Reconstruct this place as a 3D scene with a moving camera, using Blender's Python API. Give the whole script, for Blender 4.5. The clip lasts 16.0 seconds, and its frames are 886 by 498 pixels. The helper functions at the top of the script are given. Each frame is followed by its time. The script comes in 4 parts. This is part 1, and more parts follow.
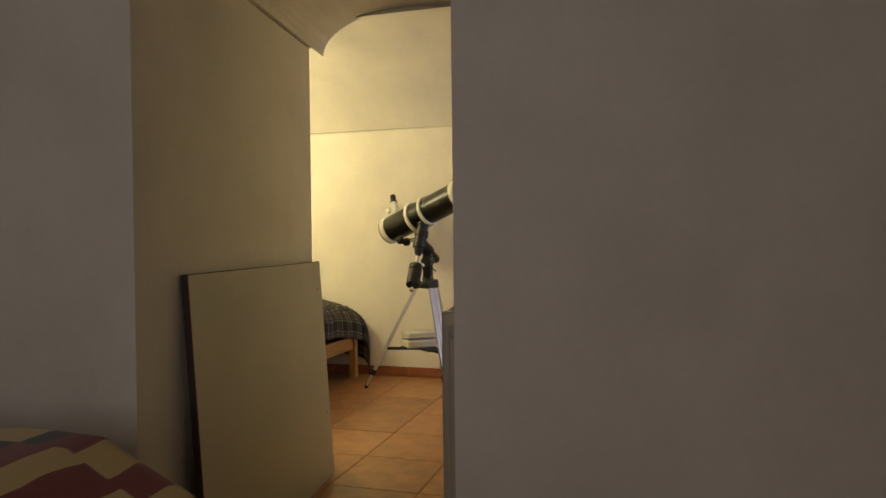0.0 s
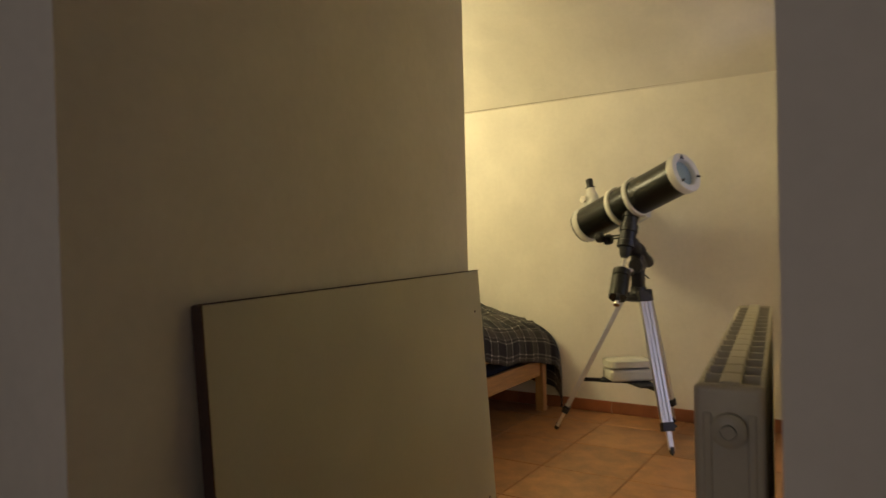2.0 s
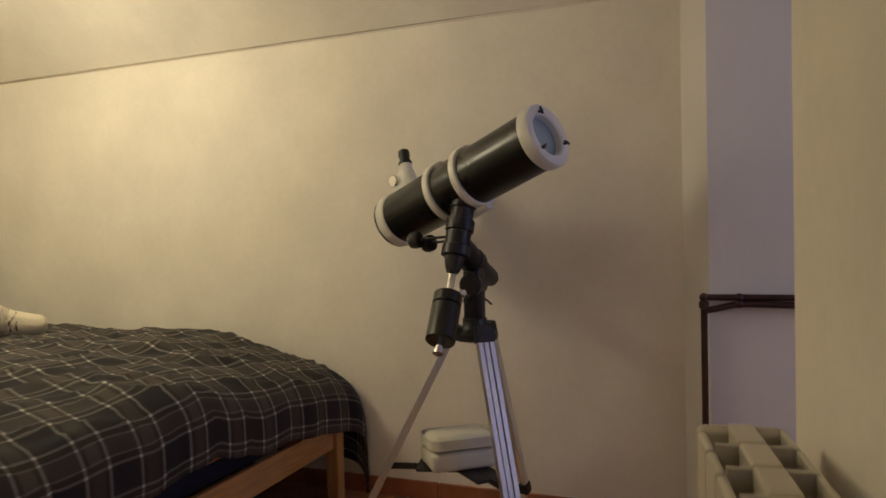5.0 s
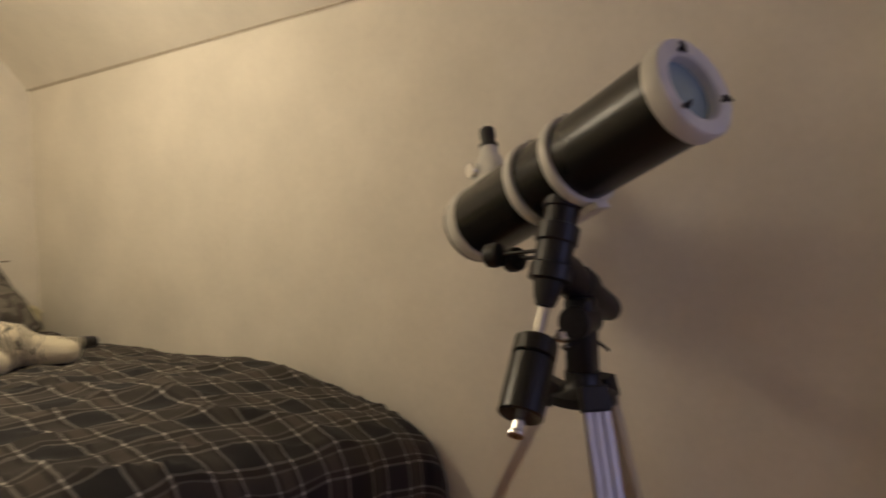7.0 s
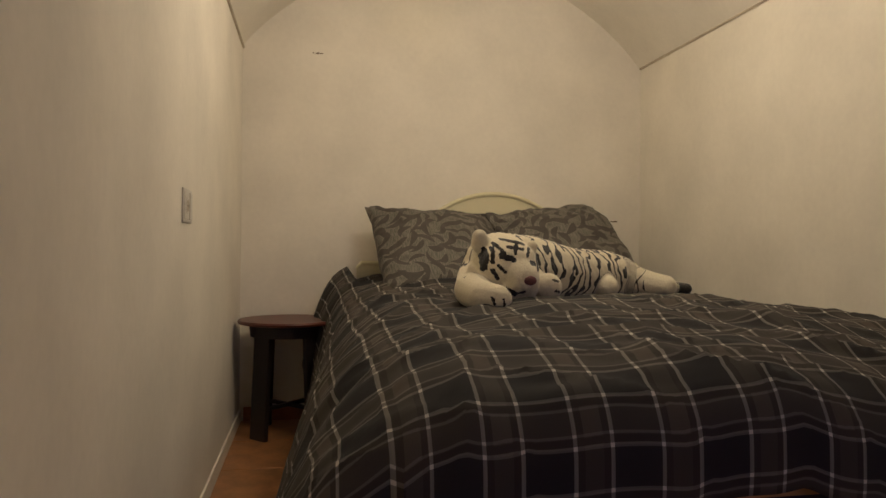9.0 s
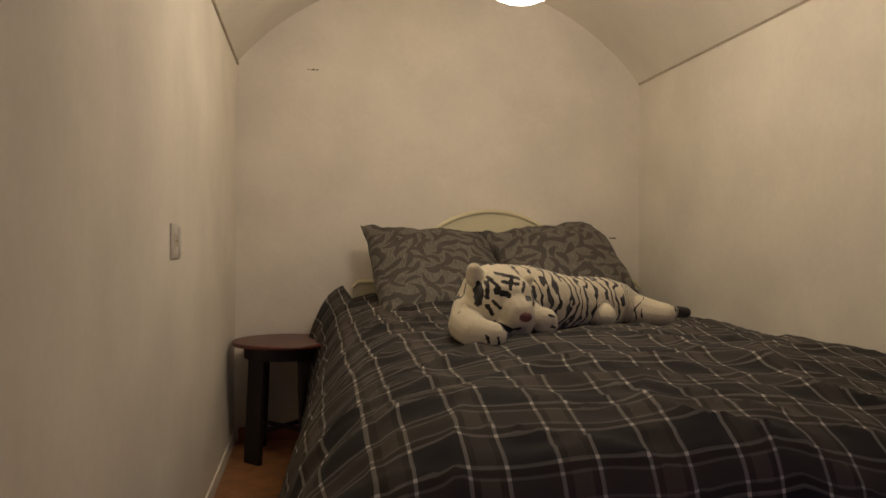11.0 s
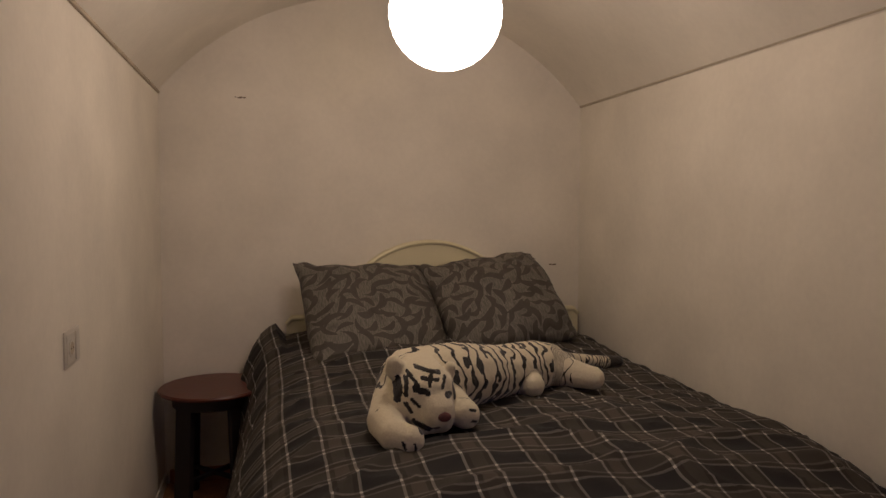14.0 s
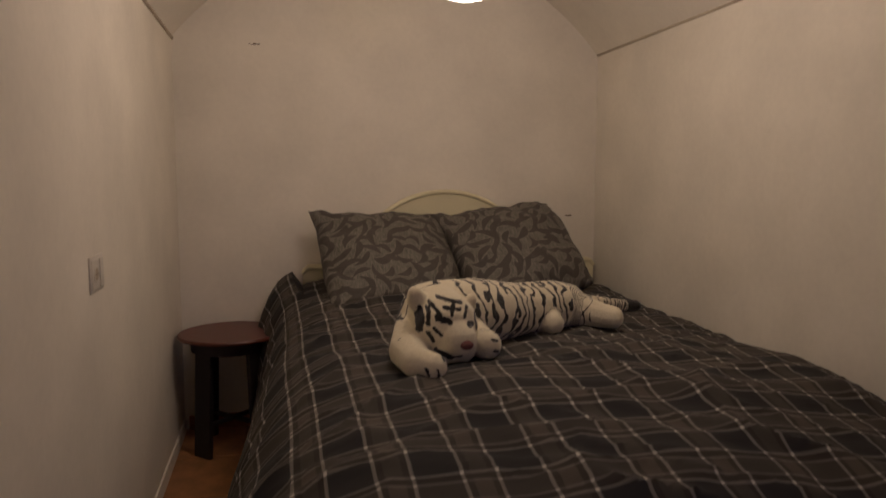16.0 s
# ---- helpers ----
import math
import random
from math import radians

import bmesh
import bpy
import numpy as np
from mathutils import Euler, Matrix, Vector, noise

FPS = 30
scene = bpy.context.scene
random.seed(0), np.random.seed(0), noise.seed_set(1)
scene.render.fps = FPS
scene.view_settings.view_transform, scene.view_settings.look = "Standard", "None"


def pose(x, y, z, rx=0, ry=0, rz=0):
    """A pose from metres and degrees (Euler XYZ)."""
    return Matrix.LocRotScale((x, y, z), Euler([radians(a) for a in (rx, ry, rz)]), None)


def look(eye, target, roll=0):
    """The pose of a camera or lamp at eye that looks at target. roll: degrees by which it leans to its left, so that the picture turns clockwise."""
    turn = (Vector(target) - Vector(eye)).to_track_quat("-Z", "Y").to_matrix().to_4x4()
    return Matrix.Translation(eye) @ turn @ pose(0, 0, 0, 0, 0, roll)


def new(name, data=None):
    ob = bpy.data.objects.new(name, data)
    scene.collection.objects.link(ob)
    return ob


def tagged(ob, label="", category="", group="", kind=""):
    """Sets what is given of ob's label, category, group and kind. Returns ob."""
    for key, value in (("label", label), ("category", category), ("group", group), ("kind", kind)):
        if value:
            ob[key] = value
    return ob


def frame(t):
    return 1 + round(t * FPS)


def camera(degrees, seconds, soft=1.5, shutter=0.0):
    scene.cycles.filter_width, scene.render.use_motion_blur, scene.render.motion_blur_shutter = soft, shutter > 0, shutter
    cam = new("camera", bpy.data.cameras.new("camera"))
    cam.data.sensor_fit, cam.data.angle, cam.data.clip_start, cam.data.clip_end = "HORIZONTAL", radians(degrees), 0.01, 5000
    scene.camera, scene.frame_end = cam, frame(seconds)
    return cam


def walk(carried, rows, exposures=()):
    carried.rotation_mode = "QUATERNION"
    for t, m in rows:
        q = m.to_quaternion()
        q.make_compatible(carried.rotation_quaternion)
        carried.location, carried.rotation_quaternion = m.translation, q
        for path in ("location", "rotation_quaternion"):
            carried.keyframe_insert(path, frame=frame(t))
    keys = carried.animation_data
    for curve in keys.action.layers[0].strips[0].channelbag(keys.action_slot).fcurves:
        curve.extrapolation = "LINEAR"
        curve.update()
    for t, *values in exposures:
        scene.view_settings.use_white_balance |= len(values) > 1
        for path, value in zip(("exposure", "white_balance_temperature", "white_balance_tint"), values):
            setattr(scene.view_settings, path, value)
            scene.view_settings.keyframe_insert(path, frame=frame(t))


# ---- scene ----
cam = camera(66.0, 16.0, shutter=0.5)
PATH = [
    (0, (-3.09, -0.652, 1.176), (-1.171, -0.091, 1.144), -0.6),
    (0.5, (-2.807, -0.684, 1.144), (-0.927, 0.001, 1.115), -1.2),
    (1, (-2.556, -0.574, 1.145), (-0.782, 0.349, 1.115), -1.0),
    (1.5, (-2.282, -0.366, 1.172), (-0.562, 0.655, 1.145), -1.2),
    (2, (-1.971, -0.239, 1.168), (-0.289, 0.842, 1.143), -1.4),
    (2.5, (-1.691, -0.157, 1.169), (-0.094, 1.046, 1.145), -1.2),
    (3, (-1.439, 0.02, 1.193), (0.199, 1.166, 1.167), -1.2),
    (3.5, (-1.228, 0.124, 1.195), (0.512, 1.112, 1.16), -1.1),
    (4, (-0.952, 0.175, 1.156), (0.908, 0.908, 1.117), -1.2),
    (4.2, (-0.854, 0.174, 1.164), (1.017, 0.879, 1.123), -1.2),
    (6.3, (0.251, 0.261, 1.216), (2.118, 0.975, 1.165), -1.7),
    (6.5, (0.309, 0.286, 1.235), (2.142, 1.084, 1.175), -1.7),
    (7, (0.395, 0.327, 1.226), (2.075, 1.411, 1.178), -2.0),
    (7.5, (0.402, 0.383, 1.115), (1.730, 1.879, 1.126), -0.4),
    (8, (0.44, 0.383, 1.039), (1.334, 2.172, 1.049), -0.1),
    (8.5, (0.428, 0.395, 0.998), (1.078, 2.286, 1.01), 0.3),
    (9, (0.38, 0.41, 0.961), (0.762, 2.373, 0.966), 0.5),
    (11.3, (0.422, 0.446, 1.108), (0.802, 2.41, 1.104), 0.5),
    (11.5, (0.436, 0.444, 1.129), (0.812, 2.409, 1.12), 0.5),
    (12, (0.485, 0.453, 1.188), (0.874, 2.415, 1.164), 0.4),
    (12.5, (0.501, 0.467, 1.269), (0.929, 2.42, 1.219), 0.3),
    (13, (0.531, 0.463, 1.318), (0.996, 2.407, 1.247), 0.2),
    (13.5, (0.551, 0.483, 1.421), (1.049, 2.418, 1.325), 0.3),
    (14, (0.553, 0.509, 1.492), (1.047, 2.443, 1.372), 0.2),
    (14.5, (0.569, 0.527, 1.545), (1.059, 2.461, 1.408), -0.1),
    (15, (0.576, 0.547, 1.591), (1.061, 2.481, 1.433), -0.0),
    (15.5, (0.56, 0.541, 1.507), (1.039, 2.475, 1.332), -0.1),
    (16, (0.512, 0.519, 1.359), (0.982, 2.453, 1.16), 0.1),
]
EXPOSURES = [
    (0.0, 2.12, 6900, -9), (1.5, 1.86, 6900, -8), (2.5, 1.66, 6600, -7), (3.5, 1.46, 6200, -4), (4.2, 1.36, 5950, -1),
    (6.3, 1.13, 5750, 14), (7.5, 0.87, 5800, 13), (8.0, 0.72, 5750, 14), (9.0, 0.74, 5700, 15), (11.5, 0.50, 5700, 20), (13.0, 0.25, 5700, 26), (14.5, -0.05, 5700, 30), (15.5, -0.15, 5700, 30), (16.0, 0.02, 5700, 30)]
walk(cam, [(t, look(eye, target, roll)) for t, eye, target, roll in PATH], EXPOSURES)

# ---- world and lights ----
world = bpy.data.worlds.new("night")
scene.world = world
world.use_nodes = True
world.node_tree.nodes["Background"].inputs[0].default_value = (0.35, 0.42, 0.6, 1)
world.node_tree.nodes["Background"].inputs[1].default_value = 0.02

LAMP_GLOW = 9.5       # the paper globe over the bed
SOUTH_COOL = 3.2    # watts of cool light from the side room's south end; its window is assumed
WEST_FILL = 2.25    # watts of added cool fill in the first room; its window is invented


def pf_light(u, v):
    return (-1.33 + u * 0.9936 - v * 0.1132, -0.166 + u * 0.1132 + v * 0.9936)


def area_light(name, m, w, h, power, color):
    lamp = bpy.data.lights.new(name, "AREA")
    lamp.shape, lamp.size, lamp.size_y, lamp.energy, lamp.color = "RECTANGLE", w, h, power, color
    ob = new(name, lamp)
    ob.matrix_world = m
    return ob


# stands in for the unseen cool source to the south
area_light("south_cool_light", look((1.62, -2.03, 1.5), (1.75, 0, 1.2)), 0.7, 1.0, SOUTH_COOL, (0.62, 0.6, 1.0))
# added fill for the first room, no source known behind the camera
area_light("west_fill_light", look((*pf_light(-3.15, 0.45), 1.5), (*pf_light(0, 0.6), 1.4)), 1.0, 1.1, WEST_FILL, (0.86, 0.742, 0.84))


# ---- materials ----
def material(name, color, rough=0.6, metal=0.0, vary=0.12, scale=6.0, bump=0.1, grain=120.0, stretch=(1, 1, 1), by_object=0.0, sheen=0.0, coat=0.0):
    m = bpy.data.materials.new(name)
    m.use_nodes = True
    nt = m.node_tree
    n, l = nt.nodes, nt.links
    b = n["Principled BSDF"]
    b.inputs["Roughness"].default_value = rough
    b.inputs["Metallic"].default_value = metal
    b.inputs["Sheen Weight"].default_value = sheen
    b.inputs["Coat Weight"].default_value = coat
    tc = n.new("ShaderNodeTexCoord")
    mp = n.new("ShaderNodeMapping")
    mp.inputs["Scale"].default_value = stretch
    l.new(tc.outputs["Object"], mp.inputs["Vector"])
    big = n.new("ShaderNodeTexNoise")
    big.inputs["Scale"].default_value = scale
    big.inputs["Detail"].default_value = 5
    l.new(mp.outputs[0], big.inputs["Vector"])
    fine = n.new("ShaderNodeTexNoise")
    fine.inputs["Scale"].default_value = grain
    fine.inputs["Detail"].default_value = 3
    l.new(mp.outputs[0], fine.inputs["Vector"])
    mix = n.new("ShaderNodeMix")
    mix.data_type = "RGBA"
    mix.inputs[6].default_value = (*[c * (1 - vary) for c in color], 1)
    mix.inputs[7].default_value = (*[min(1, c * (1 + vary)) for c in color], 1)
    add = n.new("ShaderNodeMath")
    add.operation = "MULTIPLY_ADD"
    add.inputs[1].default_value = 0.25
    l.new(fine.outputs[0], add.inputs[0])
    l.new(big.outputs[0], add.inputs[2])
    sub = n.new("ShaderNodeMapRange")
    sub.inputs[1].default_value, sub.inputs[2].default_value = 0.38, 0.88
    l.new(add.outputs[0], sub.inputs[0])
    out = sub.outputs[0]
    if by_object:
        info = n.new("ShaderNodeObjectInfo")
        ma = n.new("ShaderNodeMath")
        ma.operation = "MULTIPLY_ADD"
        ma.inputs[1].default_value = by_object
        l.new(info.outputs["Random"], ma.inputs[0])
        l.new(out, ma.inputs[2])
        out = ma.outputs[0]
    l.new(out, mix.inputs[0])
    l.new(mix.outputs[2], b.inputs["Base Color"])
    rr = n.new("ShaderNodeMapRange")
    rr.inputs[3].default_value, rr.inputs[4].default_value = max(0.02, rough - 0.08), min(1, rough + 0.08)
    l.new(big.outputs[0], rr.inputs[0])
    l.new(rr.outputs[0], b.inputs["Roughness"])
    if bump:
        bp = n.new("ShaderNodeBump")
        bp.inputs["Strength"].default_value = bump
        bp.inputs["Distance"].default_value = 0.004
        l.new(add.outputs[0], bp.inputs["Height"])
        l.new(bp.outputs[0], b.inputs["Normal"])
    return m


PLASTER = material("plaster", (0.85, 0.80, 0.70), 0.85, vary=0.085, scale=2.6, bump=0.6, grain=38)
PLASTER_WHITE = material("white_plaster", (0.76, 0.74, 0.72), 0.85, vary=0.04, scale=2.0, bump=0.35, grain=45)
DULL_TAN = material("dull_tan_edge", (0.50, 0.43, 0.33), 0.8, vary=0.2, scale=9, bump=0.3)
TILE = material("terracotta", (0.34, 0.165, 0.068), 0.36, vary=0.42, scale=9, bump=0.15, grain=60, by_object=0.35)
GROUT = material("grout", (0.34, 0.18, 0.09), 0.9, vary=0.15, scale=20, bump=0.3)
SKIRT = material("skirting_tile", (0.30, 0.11, 0.05), 0.35, vary=0.25, scale=8, bump=0.1, by_object=0.3)
PINE = material("pine", (0.50, 0.27, 0.10), 0.45, vary=0.22, scale=5, bump=0.12, grain=30, stretch=(1.2, 14, 14))
PINE_POST = material("pine_post", (0.50, 0.27, 0.10), 0.45, vary=0.22, scale=5, bump=0.12, grain=30, stretch=(14, 14, 1.2))
CREAM = material("cream_lacquer", (0.80, 0.74, 0.49), 0.4, vary=0.06, scale=4, bump=0.05)
NAVY = material("navy_ticking", (0.012, 0.013, 0.028), 0.9, vary=0.3, scale=30, bump=0.3)
BOARD = material("melamine", (0.62, 0.59, 0.46), 0.5, vary=0.06, scale=3, bump=0.06, grain=90)
BOARD_EDGE = material("dark_board_edge", (0.05, 0.025, 0.018), 0.6, vary=0.3, scale=20, bump=0.2)
TUBE = material("black_gloss_enamel", (0.008, 0.009, 0.008), 0.27, vary=0.1, scale=1.5, bump=0.0)
WHITE_METAL = material("white_enamel", (0.74, 0.73, 0.68), 0.35, vary=0.05, scale=12, bump=0.03)
BLACK = material("black_plastic", (0.012, 0.012, 0.013), 0.45, vary=0.3, scale=40, bump=0.1)
CAST = material("black_cast_metal", (0.016, 0.016, 0.018), 0.4, metal=0.2, vary=0.3, scale=40, bump=0.12)
ALU = material("brushed_aluminium", (0.72, 0.72, 0.74), 0.33, metal=0.9, vary=0.06, scale=6, bump=0.04, stretch=(30, 30, 1))
ALU_SHADE = material("shaded_aluminium_groove", (0.30, 0.30, 0.32), 0.5, metal=0.8, vary=0.1, scale=8, bump=0.04)
CHROME = material("chrome", (0.8, 0.8, 0.8), 0.12, metal=1.0, vary=0.03, scale=10, bump=0.0)
MIRROR = material("coated_mirror", (0.32, 0.42, 0.47), 0.25, metal=0.3, vary=0.1, scale=12, bump=0.0)
RAD = material("radiator_enamel", (0.60, 0.55, 0.44), 0.38, vary=0.06, scale=8, bump=0.05)
# dark colour that stands for shade inside recesses
RECESS_SHADE = material("recess_shade", (0.09, 0.075, 0.06), 0.7, vary=0.2, scale=12, bump=0.1)
PIPE = material("painted_copper_pipe", (0.06, 0.028, 0.024), 0.35, metal=0.4, vary=0.3, scale=14, bump=0.08)
MAHOGANY = material("mahogany_veneer", (0.10, 0.022, 0.012), 0.35, vary=0.3, scale=5, bump=0.08, stretch=(2, 16, 2))
DARKWOOD = material("dark_wood", (0.016, 0.010, 0.009), 0.5, vary=0.3, scale=8, bump=0.1)
SWITCH = material("white_plastic", (0.70, 0.66, 0.58), 0.35, vary=0.04, scale=10, bump=0.0)
CARD = material("off_white_card", (0.68, 0.66, 0.56), 0.7, vary=0.08, scale=14, bump=0.1)
BRICKISH = material("scuffed_plaster", (0.22, 0.17, 0.12), 0.9, vary=0.3, scale=60, bump=0.5)
NOSE = material("pink_plush", (0.15, 0.055, 0.05), 0.85, vary=0.2, scale=40, bump=0.1)
GLASS_DARK = material("night_pane", (0.10, 0.11, 0.15), 0.08, vary=0.05, scale=3, bump=0.0)


def math_node(nt, op, a, b=None, c=None):
    q = nt.nodes.new("ShaderNodeMath")
    q.operation = op
    for i, v in enumerate((a, b, c)):
        if v is None:
            continue
        if isinstance(v, (int, float)):
            q.inputs[i].default_value = v
        else:
            nt.links.new(v, q.inputs[i])
    return q.outputs[0]


def mix_color(nt, fac, a, b):
    q = nt.nodes.new("ShaderNodeMix")
    q.data_type = "RGBA"
    for i, v in ((0, fac), (6, a), (7, b)):
        if isinstance(v, (tuple, float, int)):
            q.inputs[i].default_value = v if not isinstance(v, tuple) else (*v, 1)
        else:
            nt.links.new(v, q.inputs[i])
    return q.outputs[2]


def plaid_material():
    """Grey checked cotton: pairs of white lines round taupe bands, both ways, with dark lines beside them."""
    m = bpy.data.materials.new("plaid_cotton")
    m.use_nodes = True
    nt = m.node_tree
    b = nt.nodes["Principled BSDF"]
    uv = nt.nodes.new("ShaderNodeUVMap")
    sep = nt.nodes.new("ShaderNodeSeparateXYZ")
    nt.links.new(uv.outputs[0], sep.inputs[0])
    period, pair = 0.186, 0.078
    bands, lines, darks = [], [], []
    for axis, (at_line, weak_line) in enumerate(((pair / 2, None), (0.050, 0.026))):
        p = math_node(nt, "PINGPONG", math_node(nt, "ADD", sep.outputs[axis], 50 * period), period / 2)
        near = lambda where, half: math_node(nt, "LESS_THAN", math_node(nt, "ABSOLUTE", math_node(nt, "SUBTRACT", p, where)), half)
        line = near(at_line, 0.0042)
        if weak_line:
            line = math_node(nt, "MAXIMUM", math_node(nt, "MULTIPLY", line, 0.8), math_node(nt, "MULTIPLY", near(weak_line, 0.003), 0.55))
        lines.append(line)
        darks.append(near(at_line - 0.012, 0.007))
        bands.append(math_node(nt, "LESS_THAN", p, at_line))
    wv = nt.nodes.new("ShaderNodeTexNoise")
    wv.inputs["Scale"].default_value = 420.0
    nt.links.new(uv.outputs[0], wv.inputs["Vector"])
    both = math_node(nt, "MULTIPLY", math_node(nt, "ADD", bands[0], bands[1]), 0.5)
    col = mix_color(nt, both, (0.0125, 0.0122, 0.0145), (0.076, 0.064, 0.051))
    dk = math_node(nt, "MULTIPLY", math_node(nt, "MAXIMUM", darks[0], darks[1]), 0.6)
    col = mix_color(nt, dk, col, (0.013, 0.010, 0.009))
    cross = math_node(nt, "MULTIPLY", lines[0], lines[1])
    single = math_node(nt, "MAXIMUM", math_node(nt, "MULTIPLY", lines[0], 0.22), math_node(nt, "MULTIPLY", lines[1], 0.16))
    ln = math_node(nt, "MULTIPLY_ADD", cross, 0.75, single)
    col = mix_color(nt, ln, col, (0.70, 0.66, 0.58))
    weave = math_node(nt, "MULTIPLY_ADD", wv.outputs[0], 0.5, 0.72)
    sc = nt.nodes.new("ShaderNodeVectorMath")
    sc.operation = "SCALE"
    nt.links.new(col, sc.inputs[0])
    nt.links.new(weave, sc.inputs["Scale"])
    nt.links.new(sc.outputs[0], b.inputs["Base Color"])
    b.inputs["Roughness"].default_value = 0.85
    bp = nt.nodes.new("ShaderNodeBump")
    bp.inputs["Strength"].default_value, bp.inputs["Distance"].default_value = 0.25, 0.002
    nt.links.new(wv.outputs[0], bp.inputs["Height"])
    nt.links.new(bp.outputs[0], b.inputs["Normal"])
    return m


def leaf_material():
    """Grey jacquard: dark curling leaves with a pale outline on a streaky lighter ground; the leaf's edge distance is kept on the cloth."""
    m = bpy.data.materials.new("leaf_jacquard")
    m.use_nodes = True
    nt = m.node_tree
    b = nt.nodes["Principled BSDF"]
    at = nt.nodes.new("ShaderNodeAttribute")
    at.attribute_name = "leaf"
    uv = nt.nodes.new("ShaderNodeUVMap")
    mp = nt.nodes.new("ShaderNodeMapping")
    mp.inputs["Scale"].default_value = (9, 1, 1)
    nt.links.new(uv.outputs[0], mp.inputs[0])
    streak = nt.nodes.new("ShaderNodeTexNoise")
    streak.inputs["Scale"].default_value, streak.inputs["Detail"].default_value = 26.0, 3.0
    nt.links.new(mp.outputs[0], streak.inputs["Vector"])
    weave = nt.nodes.new("ShaderNodeTexNoise")
    weave.inputs["Scale"].default_value = 300.0
    nt.links.new(uv.outputs[0], weave.inputs["Vector"])
    ramp = nt.nodes.new("ShaderNodeValToRGB")
    els = ramp.color_ramp.elements
    els[0].position, els[0].color = 0.38, (0.098, 0.090, 0.076, 1)
    els[1].position, els[1].color = 0.62, (0.195, 0.180, 0.150, 1)
    nt.links.new(streak.outputs[0], ramp.inputs[0])
    leaf = math_node(nt, "MINIMUM", math_node(nt, "MAXIMUM", math_node(nt, "MULTIPLY_ADD", at.outputs["Fac"], 6.0, -2.5), 0.0), 1.0)
    rim = math_node(nt, "LESS_THAN", math_node(nt, "ABSOLUTE", math_node(nt, "SUBTRACT", at.outputs["Fac"], 0.40)), 0.10)
    col = mix_color(nt, math_node(nt, "MULTIPLY", rim, 0.55), ramp.outputs[0], (0.21, 0.19, 0.155))
    col = mix_color(nt, math_node(nt, "MULTIPLY", leaf, math_node(nt, "MULTIPLY_ADD", weave.outputs[0], 0.3, 0.75)), col, (0.058, 0.051, 0.043))
    nt.links.new(col, b.inputs["Base Color"])
    b.inputs["Roughness"].default_value = 0.65
    bp = nt.nodes.new("ShaderNodeBump")
    bp.inputs["Strength"].default_value, bp.inputs["Distance"].default_value = 0.3, 0.002
    nt.links.new(math_node(nt, "MULTIPLY_ADD", leaf, 0.5, streak.outputs[0]), bp.inputs["Height"])
    nt.links.new(bp.outputs[0], b.inputs["Normal"])
    return m


def fur_material():
    """White plush with black bands across the body; stripes follow the UV map, which holds the way along each limb."""
    m = bpy.data.materials.new("striped_plush")
    m.use_nodes = True
    nt = m.node_tree
    b = nt.nodes["Principled BSDF"]
    at = nt.nodes.new("ShaderNodeAttribute")
    at.attribute_name = "stripe"
    tc = nt.nodes.new("ShaderNodeTexCoord")
    ns = nt.nodes.new("ShaderNodeTexNoise")
    ns.inputs["Scale"].default_value, ns.inputs["Detail"].default_value = 11.0, 2.0
    nt.links.new(tc.outputs["Object"], ns.inputs["Vector"])
    sep = nt.nodes.new("ShaderNodeSeparateColor")
    nt.links.new(at.outputs["Color"], sep.inputs[0])
    ph = math_node(nt, "MULTIPLY_ADD", sep.outputs[0], 33.0, math_node(nt, "MULTIPLY", ns.outputs[0], 6.5))
    s = math_node(nt, "SINE", math_node(nt, "MULTIPLY", ph, 3.2))
    n2 = nt.nodes.new("ShaderNodeTexNoise")
    n2.inputs["Scale"].default_value = 14.0
    nt.links.new(tc.outputs["Object"], n2.inputs["Vector"])
    thr = math_node(nt, "SUBTRACT", math_node(nt, "MULTIPLY_ADD", n2.outputs[0], 1.2, 0.82), sep.outputs[1])
    band = math_node(nt, "GREATER_THAN", s, thr)
    dark = math_node(nt, "MAXIMUM", band, math_node(nt, "GREATER_THAN", sep.outputs[2], 0.5))
    fz = nt.nodes.new("ShaderNodeTexNoise")
    fz.inputs["Scale"].default_value, fz.inputs["Detail"].default_value = 160.0, 4.0
    nt.links.new(tc.outputs["Object"], fz.inputs["Vector"])
    white = mix_color(nt, fz.outputs[0], (0.60, 0.53, 0.37), (0.83, 0.76, 0.56))
    nt.links.new(mix_color(nt, dark, white, (0.012, 0.010, 0.009)), b.inputs["Base Color"])
    b.inputs["Roughness"].default_value = 0.95
    b.inputs["Sheen Weight"].default_value = 0.3
    bp = nt.nodes.new("ShaderNodeBump")
    bp.inputs["Strength"].default_value, bp.inputs["Distance"].default_value = 0.6, 0.004
    nt.links.new(fz.outputs[0], bp.inputs["Height"])
    nt.links.new(bp.outputs[0], b.inputs["Normal"])
    return m


